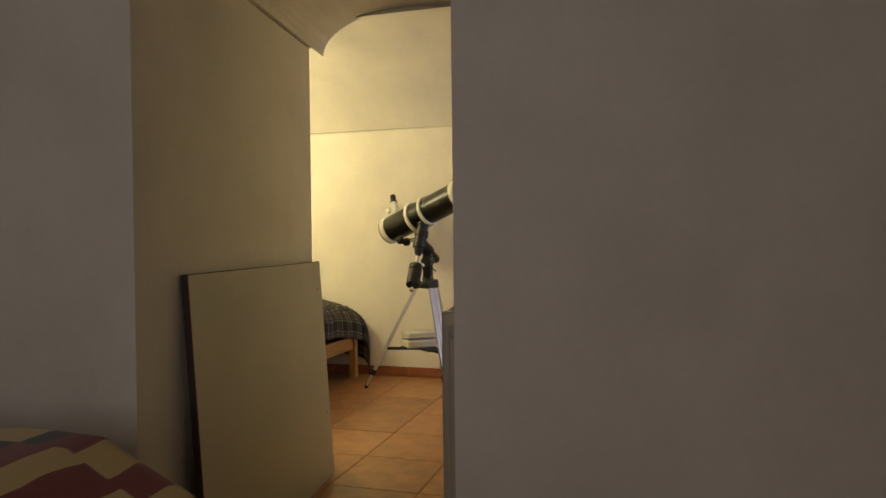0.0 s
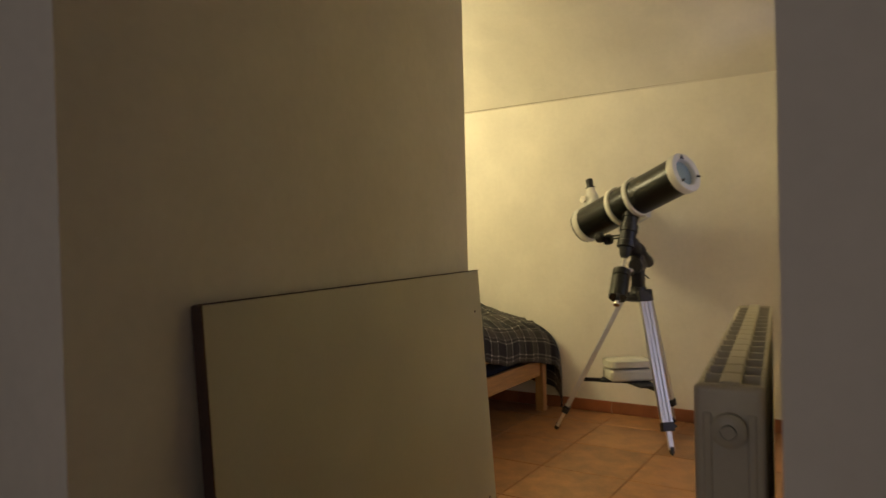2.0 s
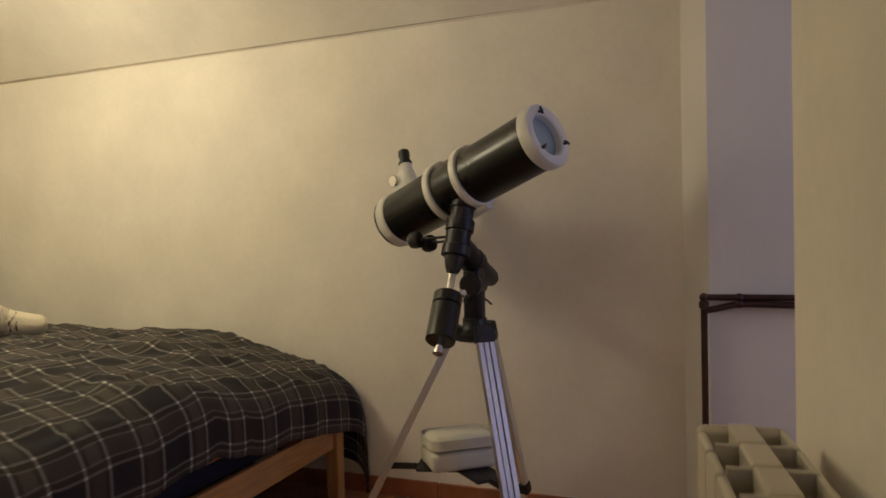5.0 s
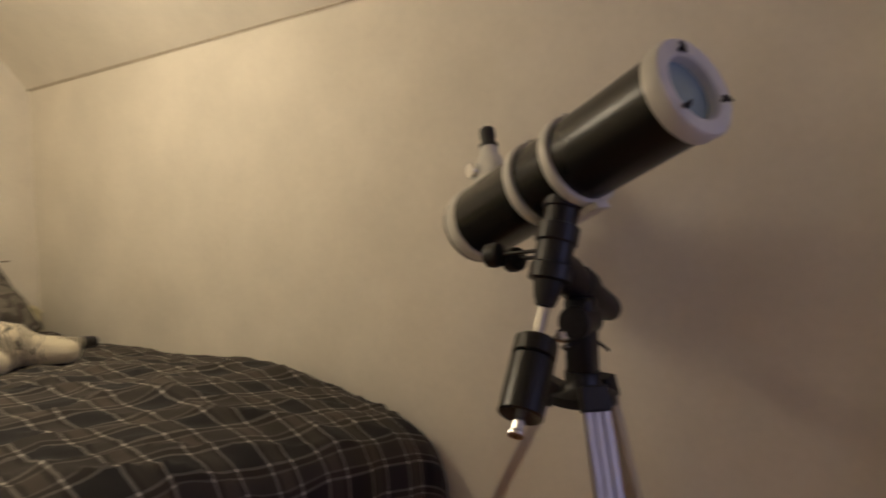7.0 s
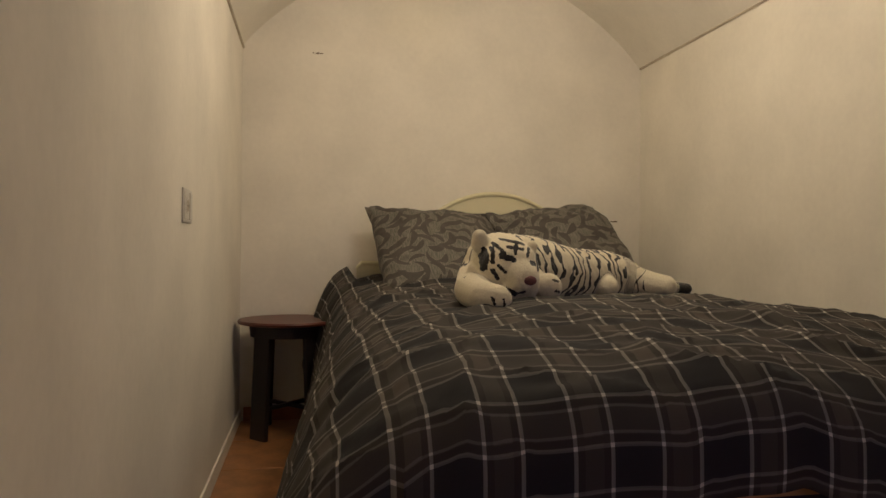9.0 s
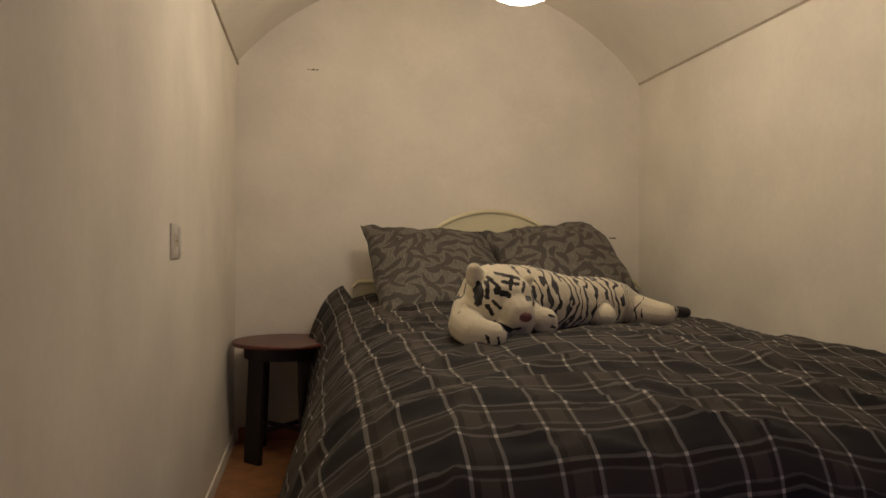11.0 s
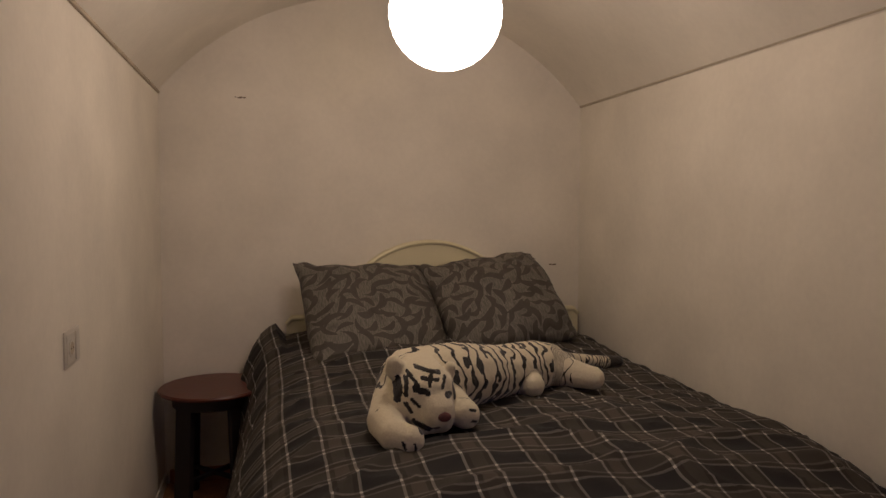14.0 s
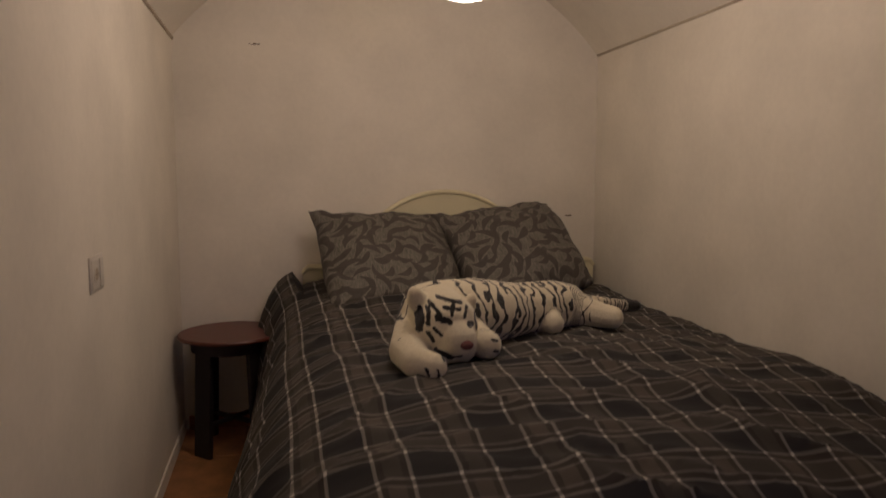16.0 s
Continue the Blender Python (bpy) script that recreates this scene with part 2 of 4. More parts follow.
def blanket_material():
    """Fleece in cream with black and rust-red bands that run in bent strips."""
    m = bpy.data.materials.new("patterned_fleece")
    m.use_nodes = True
    nt = m.node_tree
    b = nt.nodes["Principled BSDF"]
    tc = nt.nodes.new("ShaderNodeTexCoord")
    sep = nt.nodes.new("ShaderNodeSeparateXYZ")
    nt.links.new(tc.outputs["Object"], sep.inputs[0])
    wob = nt.nodes.new("ShaderNodeTexNoise")
    wob.inputs["Scale"].default_value = 5.0
    nt.links.new(tc.outputs["Object"], wob.inputs["Vector"])
    jog = math_node(nt, "MULTIPLY", math_node(nt, "GREATER_THAN", sep.outputs[0], 0.13), 0.05)
    way = math_node(nt, "ADD", math_node(nt, "MULTIPLY_ADD", wob.outputs[0], 0.05, sep.outputs[1]), math_node(nt, "SUBTRACT", jog, 0.12))
    way = math_node(nt, "FRACT", math_node(nt, "ADD", math_node(nt, "DIVIDE", way, 0.62), 4.0))
    ramp = nt.nodes.new("ShaderNodeValToRGB")
    ramp.color_ramp.interpolation = "CONSTANT"
    els = ramp.color_ramp.elements
    cream, rust, black = (0.58, 0.42, 0.17, 1), (0.20, 0.022, 0.014, 1), (0.018, 0.013, 0.014, 1)
    els[0].color = rust
    els[1].position, els[1].color = 0.13, black
    for pos, col in ((0.20, cream), (0.52, rust), (0.63, cream), (0.75, rust), (0.88, cream)):
        els.new(pos).color = col
    nt.links.new(way, ramp.inputs[0])
    nt.links.new(ramp.outputs[0], b.inputs["Base Color"])
    b.inputs["Roughness"].default_value = 0.95
    b.inputs["Sheen Weight"].default_value = 0.3
    fz = nt.nodes.new("ShaderNodeTexNoise")
    fz.inputs["Scale"].default_value = 180.0
    bp = nt.nodes.new("ShaderNodeBump")
    bp.inputs["Strength"].default_value, bp.inputs["Distance"].default_value = 0.5, 0.004
    nt.links.new(fz.outputs[0], bp.inputs["Height"])
    nt.links.new(bp.outputs[0], b.inputs["Normal"])
    return m


def glow_material(strength):
    m = bpy.data.materials.new("lit_rice_paper")
    m.use_nodes = True
    b = m.node_tree.nodes["Principled BSDF"]
    b.inputs["Base Color"].default_value = (0.85, 0.8, 0.7, 1)
    b.inputs["Emission Color"].default_value = (1.0, 0.80, 0.50, 1)
    b.inputs["Emission Strength"].default_value = strength
    return m


PLAID, LEAF, FUR, FLEECE = plaid_material(), leaf_material(), fur_material(), blanket_material()
PAPER = glow_material(LAMP_GLOW)


# ---- mesh helpers ----
def part(name, bm, mat, parent=None, label="", smooth=False, at=None):
    me = bpy.data.meshes.new(name)
    bmesh.ops.recalc_face_normals(bm, faces=bm.faces[:])
    bm.to_mesh(me)
    bm.free()
    me.materials.append(mat)
    if smooth:
        for p in me.polygons:
            p.use_smooth = True
        me.set_sharp_from_angle(angle=radians(40))
    ob = new(name, me)
    if at is not None:
        ob.matrix_world = at
    if parent is not None:
        ob.parent = parent
    if label:
        tagged(ob, label)
    return ob


def thing(name, label, category, at=None, group="", kind=""):
    ob = new(name)
    ob.empty_display_size = 0.05
    if at is not None:
        ob.location = at
    return tagged(ob, label, category, group, kind)


def box(bm, lo, hi, bevel=0.0, seg=2):
    r = bmesh.ops.create_cube(bm, size=1.0)
    v = r["verts"]
    for p in v:
        p.co = Vector([lo[i] + (p.co[i] + 0.5) * (hi[i] - lo[i]) for i in range(3)])
    if bevel:
        e = list({e for p in v for e in p.link_edges})
        bmesh.ops.bevel(bm, geom=e, offset=bevel, segments=seg, profile=0.5, affect="EDGES")


def lathe(bm, profile, p, q, seg=28):
    """A turned body: (radius, distance from p along p to q) pairs, closed at both ends."""
    p, q = Vector(p), Vector(q)
    ax = (q - p).normalized()
    rot = ax.to_track_quat("Z", "Y").to_matrix()
    rings = []
    for r, h in profile:
        rings.append([bm.verts.new(p + rot @ Vector((r * math.cos(a), r * math.sin(a), h))) for a in [2 * math.pi * i / seg for i in range(seg)]])
    for a, b in zip(rings, rings[1:]):
        for i in range(seg):
            bm.faces.new((a[i], a[(i + 1) % seg], b[(i + 1) % seg], b[i]))
    bm.faces.new(rings[0][::-1])
    bm.faces.new(rings[-1])


def rod(bm, p, q, r, seg=20, r2=None, soft=0.0):
    n = (Vector(q) - Vector(p)).length
    r2 = r if r2 is None else r2
    if soft:
        lathe(bm, [(r - soft, 0), (r, soft), (r2, n - soft), (r2 - soft, n)], p, q, seg)
    else:
        lathe(bm, [(r, 0), (r2, n)], p, q, seg)


def prism(bm, outline, z0, z1):
    a = [bm.verts.new((x, y, z0)) for x, y in outline]
    b = [bm.verts.new((x, y, z1)) for x, y in outline]
    bm.faces.new(a[::-1])
    bm.faces.new(b)
    for i in range(len(a)):
        j = (i + 1) % len(a)
        bm.faces.new((a[i], a[j], b[j], b[i]))


def beam(bm, p, q, w, d, side=(1, 0, 0), bevel=0.0):
    """A rectangular bar from p to q, w wide along side and d deep across it."""
    p, q = Vector(p), Vector(q)
    ax = (q - p).normalized()
    s = Vector(side)
    s = (s - ax * s.dot(ax)).normalized()
    t = ax.cross(s)
    tmp = bmesh.new()
    box(tmp, (-w / 2, -d / 2, 0), (w / 2, d / 2, (q - p).length), bevel)
    m = Matrix((s, t, ax)).transposed().to_4x4()
    m.translation = p
    bmesh.ops.transform(tmp, matrix=m, verts=tmp.verts[:])
    me = bpy.data.meshes.new("tmp")
    tmp.to_mesh(me)
    tmp.free()
    bm.from_mesh(me)
    bpy.data.meshes.remove(me)


# ---- the building ----
W, HEAD, SPRING, RISE = 2.4, 4.364, 2.10, 0.57
SKEW = radians(6.5)                  # the passage and the first room stand askew to the bedroom
JAMB = (0.065, 0.968)                # the bedroom's side wall begins here
LEFT = 0.28                          # where the passage's arch stops
SIDE = (2.185, 0.146)                # the corner of the side room's far wall


def pf(u, v):
    """A place given along and across the passage."""
    c, q = math.cos(SKEW), math.sin(SKEW)
    return (-1.33 + u * c - v * q, -0.166 + u * q + v * c)


def wall(name, outline, z0, z1, mat, label):
    bm = bmesh.new()
    prism(bm, outline, z0, z1)
    return tagged(part(name, bm, mat), label, "wall", kind="structure")


def rect(x0, y0, x1, y1):
    return [(x0, y0), (x1, y0), (x1, y1), (x0, y1)]


def prect(u0, v0, u1, v1):
    return [pf(u0, v0), pf(u1, v0), pf(u1, v1), pf(u0, v1)]


wall("wall_east", [(W, 0.235), (2.7, 0.235), (2.7, 4.66), (W, 4.66)], 0, 2.75, PLASTER, "cream plastered wall behind the telescope and bed")
wall("wall_north", rect(-0.3, HEAD, W, 4.66), 0, 2.75, PLASTER, "cream plastered end wall behind the headboard")
wall("wall_west", [pf(0, 0.94), JAMB, (0.0, 2.0), (0.0, HEAD), (-1.6, HEAD), pf(0, 3.2)], 0, 2.75, PLASTER, "thick cream plastered wall with a deep passage")
wall("wall_south", [pf(0, -2.2), pf(2.05, -2.2), pf(2.05, -0.018), pf(0, -0.0)], 0, 2.75, PLASTER, "thick cream plastered wall behind the radiator")
wall("wall_side_room", [SIDE, (W, 0.235), (2.7, 0.235), (2.7, -2.6), (SIDE[0] + 0.05, -2.6)], 0, 2.75, PLASTER_WHITE, "white plastered wall carrying two brown pipes")
wall("wall_lintel", [pf(2.05, -0.25), (SIDE[0] + 0.01, -0.1), (SIDE[0] + 0.01, 0.14), pf(2.05, -0.02)], 2.35, 2.75, PLASTER, "plastered lintel over the side opening")
wall("wall_first_north", prect(-3.4, 3.0, 0.0, 3.2), 0, 2.75, PLASTER_WHITE, "white plastered wall of the first room")
wall("wall_first_south", prect(-3.4, -2.4, 0.0, -2.2), 0, 2.75, PLASTER_WHITE, "white plastered wall of the first room")


def window_wall(name, p, q, depth, a0, a1, z0, z1, label):
    """A wall from p to q, depth thick to its right, with one opening between the shares a0 and a1 of its length."""
    p, q = Vector(p), Vector(q)
    d = (q - p)
    n = Vector((d.y, -d.x)).normalized() * depth
    bm = bmesh.new()
    for s0, s1, lo, hi in ((0, a0, 0, 2.75), (a1, 1, 0, 2.75), (a0, a1, 0, z0), (a0, a1, z1, 2.75)):
        i, j = p + d * s0, p + d * s1
        prism(bm, [tuple(i), tuple(j), tuple(j + n), tuple(i + n)], lo, hi)
    tagged(part(name, bm, PLASTER_WHITE), label, "wall", kind="structure")
    i, j = p + d * a0 + n * 0.7, p + d * a1 + n * 0.7
    return i, j


def window(name, i, j, z0, z1):
    root = thing(name, "unseen, assumed plain white-framed window with dark panes at night", "window", kind="structure")
    i, j = Vector((*i, 0)), Vector((*j, 0))
    up = Vector((0, 0, 1))
    for k in range(2):
        bm = bmesh.new()
        beam(bm, i + (j - i) * (0.25 + 0.5 * k) + up * z0, i + (j - i) * (0.25 + 0.5 * k) + up * z1, (j - i).length * 0.5, 0.008, side=(j - i))
        part("pane", bm, GLASS_DARK, root)
    bm = bmesh.new()
    for f in (0.03, 0.5, 0.97):
        beam(bm, i + (j - i) * f + up * z0, i + (j - i) * f + up * z1, 0.05, 0.045, side=(j - i), bevel=0.004)
    for z in (z0 + 0.025, z1 - 0.025):
        beam(bm, i + up * z, j + up * z, 0.05, 0.04, side=up, bevel=0.004)
    part("window_frame", bm, WHITE_METAL, root)


# window assumed at the south end, out of view, where cool light enters
window("assumed_window_1", *window_wall("wall_side_end", pf(2.05, -2.2), (SIDE[0] + 0.05, -1.95), 0.2, 0.2, 0.85, 1.0, 2.05, "white plastered wall with an assumed, unseen small window"), 1.0, 2.05)
# unseen window, invented to go with the west fill light
window("assumed_window_2", *window_wall("wall_first_west", pf(-3.2, 3.0), pf(-3.2, -2.2), 0.2, 0.38, 0.60, 0.9, 2.1, "white plastered wall with an assumed, unseen window"), 0.9, 2.1)

# the barrel vault over the bedroom
bm = bmesh.new()
N = 48


RADIUS = (1.2 ** 2 + RISE ** 2) / (2 * RISE)


def vault_ring(y, lo, out=0.0):
    ring = []
    for i in range(N + 1):
        x = lo + (W - lo) * (0.5 - 0.5 * math.cos(math.pi * i / N))
        z = SPRING + RISE - RADIUS + math.sqrt(RADIUS ** 2 - (x - 1.2) ** 2) + out
        ring.append(bm.verts.new((x, y, z)))
    return ring


for y0, y1, lo in ((-0.1, JAMB[1] + 0.02, LEFT - 0.03), (JAMB[1] + 0.02, HEAD + 0.02, 0.0)):
    steps = 2 if y0 < 0.5 else 12
    rings = [vault_ring(y0 + (y1 - y0) * k / steps, lo) for k in range(steps + 1)]
    outer = [vault_ring(y0 + (y1 - y0) * k / steps, lo, 0.08) for k in range(steps + 1)]
    for k in range(steps):
        for i in range(N):
            bm.faces.new((rings[k][i], rings[k][i + 1], rings[k + 1][i + 1], rings[k + 1][i]))
            bm.faces.new((outer[k][i], outer[k + 1][i], outer[k + 1][i + 1], outer[k][i + 1]))
tagged(part("ceiling", bm, PLASTER, smooth=True), "cream plastered barrel vault over the bedroom", "ceiling", kind="structure")

# the passage's low arch
bm = bmesh.new()
pts = []
for i in range(25):
    t = math.pi * i / 24
    pts.append((0.475 - 0.495 * math.cos(t), 2.160 + 0.232 * math.sin(t)))
pts += [(0.97, 2.75), (-0.02, 2.75)]
a = [bm.verts.new((*pf(0.0, v), z)) for v, z in pts]
b = [bm.verts.new((*pf(1.70 + 0.03 * v, v), z)) for v, z in pts]
bm.faces.new(a)
bm.faces.new(b[::-1])
for i in range(len(pts)):
    j = (i + 1) % len(pts)
    bm.faces.new((a[i], b[i], b[j], a[j]))
tagged(part("ceiling_passage", bm, PLASTER), "low plastered arch over the passage", "ceiling", kind="structure")
for nm, outline, z0, z1 in (("ceiling_first_room", prect(-3.4, -2.4, 0.0, 3.2), 2.6, 2.75), ("ceiling_side_room", [pf(2.05, -2.4), (2.3, -2.2), (2.3, -0.09), pf(2.05, -0.24)], 2.45, 2.55), ("ceiling_slab", rect(-5.4, -3.4, 2.8, 4.8), 2.76, 2.86)):
    bm = bmesh.new()
    prism(bm, outline, z0, z1)
    tagged(part(nm, bm, PLASTER_WHITE), "plain white plastered ceiling", "ceiling", kind="structure")

# the thin ledge where vault and walls meet
def ledge(name, p, q, inward):
    bm = bmesh.new()
    beam(bm, p, q, 0.014, 0.015, side=inward, bevel=0.004)
    return tagged(part(name, bm, DULL_TAN), "thin dull tan ledge along the vault's springing", "trim", kind="structure")


ledge("trim_east", (W - 0.003, 0.245, SPRING + 0.018), (W - 0.003, HEAD, SPRING + 0.008), (1, 0, 0))
ledge("trim_west", (0.003, 2.0, SPRING - 0.01), (0.003, HEAD, SPRING - 0.01), (1, 0, 0))
ledge("trim_passage", (*pf(0.0, 0.937), 2.15), (*pf(1.51, 0.966), 2.15), (0, 1, 0))

# floor bed under the tiles
bm = bmesh.new()
box(bm, (-5.4, -3.4, -0.2), (2.8, 4.8, -0.004))
tagged(part("floor", bm, GROUT), "terracotta tiled floor with pale joints", "floor", kind="structure")


def skirting(name, p, q, inward):
    """A run of skirting tiles from p to q."""
    p, q = Vector((*p, 0)), Vector((*q, 0))
    root = thing(name, "reddish brown skirting tiles along the wall", "baseboard", kind="structure")
    n = max(1, round((q - p).length / 0.33))
    d = (q - p) / n
    inn = Vector((*inward, 0))
    for i in range(n):
        bm = bmesh.new()
        a, b = p + d * i + d.normalized() * 0.002, p + d * (i + 1) - d.normalized() * 0.002
        o = inn * 0.006
        beam(bm, a + o + Vector((0, 0, 0.04)), b + o + Vector((0, 0, 0.04)), 0.014, 0.078, side=inn, bevel=0.003)
        part("skirting_tile", bm, SKIRT, root)
    return root


skirting("baseboard_east", (W, 0.245), (W, HEAD), (-1, 0))
skirting("baseboard_north", (0.02, HEAD), (W - 0.02, HEAD), (0, -1))
bm = bmesh.new()
beam(bm, (0.003, 2.0, 0.035), (0.003, HEAD - 0.02, 0.035), 0.012, 0.07, side=(1, 0, 0), bevel=0.003)
tagged(part("baseboard_west", bm, PLASTER), "low cream painted skirting along the wall", "baseboard", kind="structure")
skirting("baseboard_passage", pf(0.01, 0.94), pf(1.5, 0.968), (0.11, -0.99))

# ---- bedroom things ----
def lamp_globe():
    root = thing("pendant_lamp", "lit round white paper lantern hanging from the vault", "lamp", (1.14, 2.785, 2.15))
    bm = bmesh.new()
    prof = []
    for i in range(1, 40):
        a = math.pi * i / 40
        ridge = 0.0022 * abs(math.sin(i * math.pi / 2))
        prof.append((0.191 * math.sin(a) + ridge, 0.191 - 0.191 * math.cos(a)))
    lathe(bm, prof, (0, 0, -0.191), (0, 0, 0.2), 40)
    part("paper_globe", bm, PAPER, root, "glowing ribbed rice paper", smooth=True)
    bm = bmesh.new()
    rod(bm, (0, 0, 0.185), (0, 0, 0.49), 0.004, 10)
    part("cord", bm, SWITCH, root)
    bm = bmesh.new()
    lathe(bm, [(0.02, 0), (0.045, 0.02), (0.045, 0.045)], (0, 0, 0.475), (0, 0, 0.53), 20)
    part("ceiling_rose", bm, SWITCH, root)


def bed():
    root = thing("bed", "pine double bed with cream arched headboard and navy mattress", "bed", (1.42, 3.0, 0))
    o = Vector((1.42, 3.0, 0))
    L, R, F = 0.62, 2.255, 1.715

    def P(x, y, z):
        return Vector((x, y, z)) - o
    for x in (L, R):
        for y, h in ((F, 0.458), (4.26, 0.62)):
            bm = bmesh.new()
            box(bm, P(x - 0.03, y - 0.03, 0), P(x + 0.03, y + 0.03, h), 0.006)
            part("leg", bm, PINE_POST, root)
    bm = bmesh.new()
    box(bm, P(L + 0.032, F - 0.012, 0.245), P(R - 0.032, F + 0.012, 0.355), 0.004)
    part("foot_rail", bm, PINE, root)
    bm = bmesh.new()
    box(bm, P(L + 0.032, F - 0.010, 0.440), P(R - 0.032, F + 0.014, 0.462), 0.003)
    part("top_rail", bm, PINE, root)
    for x in (L, R):
        bm = bmesh.new()
        box(bm, P(x - 0.012, F + 0.032, 0.215), P(x + 0.012, 4.228, 0.325), 0.004)
        part("side_rail", bm, PINE, root)
    for k in range(9):
        bm = bmesh.new()
        y = 1.9 + k * 0.27
        box(bm, P(L + 0.014, y, 0.31), P(R - 0.014, y + 0.08, 0.328), 0.003)
        part("slat", bm, PINE, root)
    bm = bmesh.new()
    box(bm, P(L + 0.02, F + 0.04, 0.33), P(R + 0.02, 4.22, 0.56), 0.04, 3)
    part("mattress", bm, NAVY, root, "navy ticking mattress")
    # headboard: straight shoulders and a round arch in the middle, with a raised rim
    prof = []
    cx = 1.445
    for i in range(61):
        x = 0.64 + (2.37 - 0.64) * i / 60
        d = abs(x - cx)
        z = 0.90
        if d < 0.52:
            z = 0.90 + 0.41 * math.sqrt(max(0, 1 - (d / 0.52) ** 2)) ** 1.15
        if i in (0, 60):
            z -= 0.03
        prof.append((x, z))
    bm = bmesh.new()
    y0, y1 = 4.30, 4.335
    fr = [bm.verts.new(P(x, y0, z)) for x, z in prof] + [bm.verts.new(P(2.37, y0, 0.3)), bm.verts.new(P(0.64, y0, 0.3))]
    bk = [bm.verts.new(v.co + Vector((0, y1 - y0, 0))) for v in fr]
    bm.faces.new(fr[::-1])
    bm.faces.new(bk)
    for i in range(len(fr)):
        j = (i + 1) % len(fr)
        bm.faces.new((fr[i], fr[j], bk[j], bk[i]))
    head = part("headboard", bm, CREAM, root, "cream lacquered arched headboard")
    bm = bmesh.new()
    rim = [(x, z - 0.014) for x, z in prof]
    for (xa, za), (xb, zb) in zip(rim, rim[1:]):
        rod(bm, P(xa, y0 - 0.002, za), P(xb, y0 - 0.002, zb), 0.012, 8)
    part("rim", bm, CREAM, head, smooth=True)


def smooth_line(pts, n, rounds):
    """n points evenly along a polyline whose corners are rounded off; also each one's way along it."""
    p = [Vector(q) for q in pts]
    for _ in range(rounds):
        q = [p[0]]
        for a, b in zip(p, p[1:]):
            q += [a * 0.75 + b * 0.25, a * 0.25 + b * 0.75]
        p = q + [p[-1]]
    acc = [0.0]
    for a, b in zip(p, p[1:]):
        acc.append(acc[-1] + (b - a).length)
    out = []
    k = 0
    for i in range(n):
        s = acc[-1] * i / (n - 1)
        while k < len(acc) - 2 and acc[k + 1] < s:
            k += 1
        f = (s - acc[k]) / max(1e-9, acc[k + 1] - acc[k])
        out.append((p[k].lerp(p[k + 1], min(1, f)), s))
    return out


def crease(x, y, z=0.0):
    return noise.noise(Vector((x, y, z)))


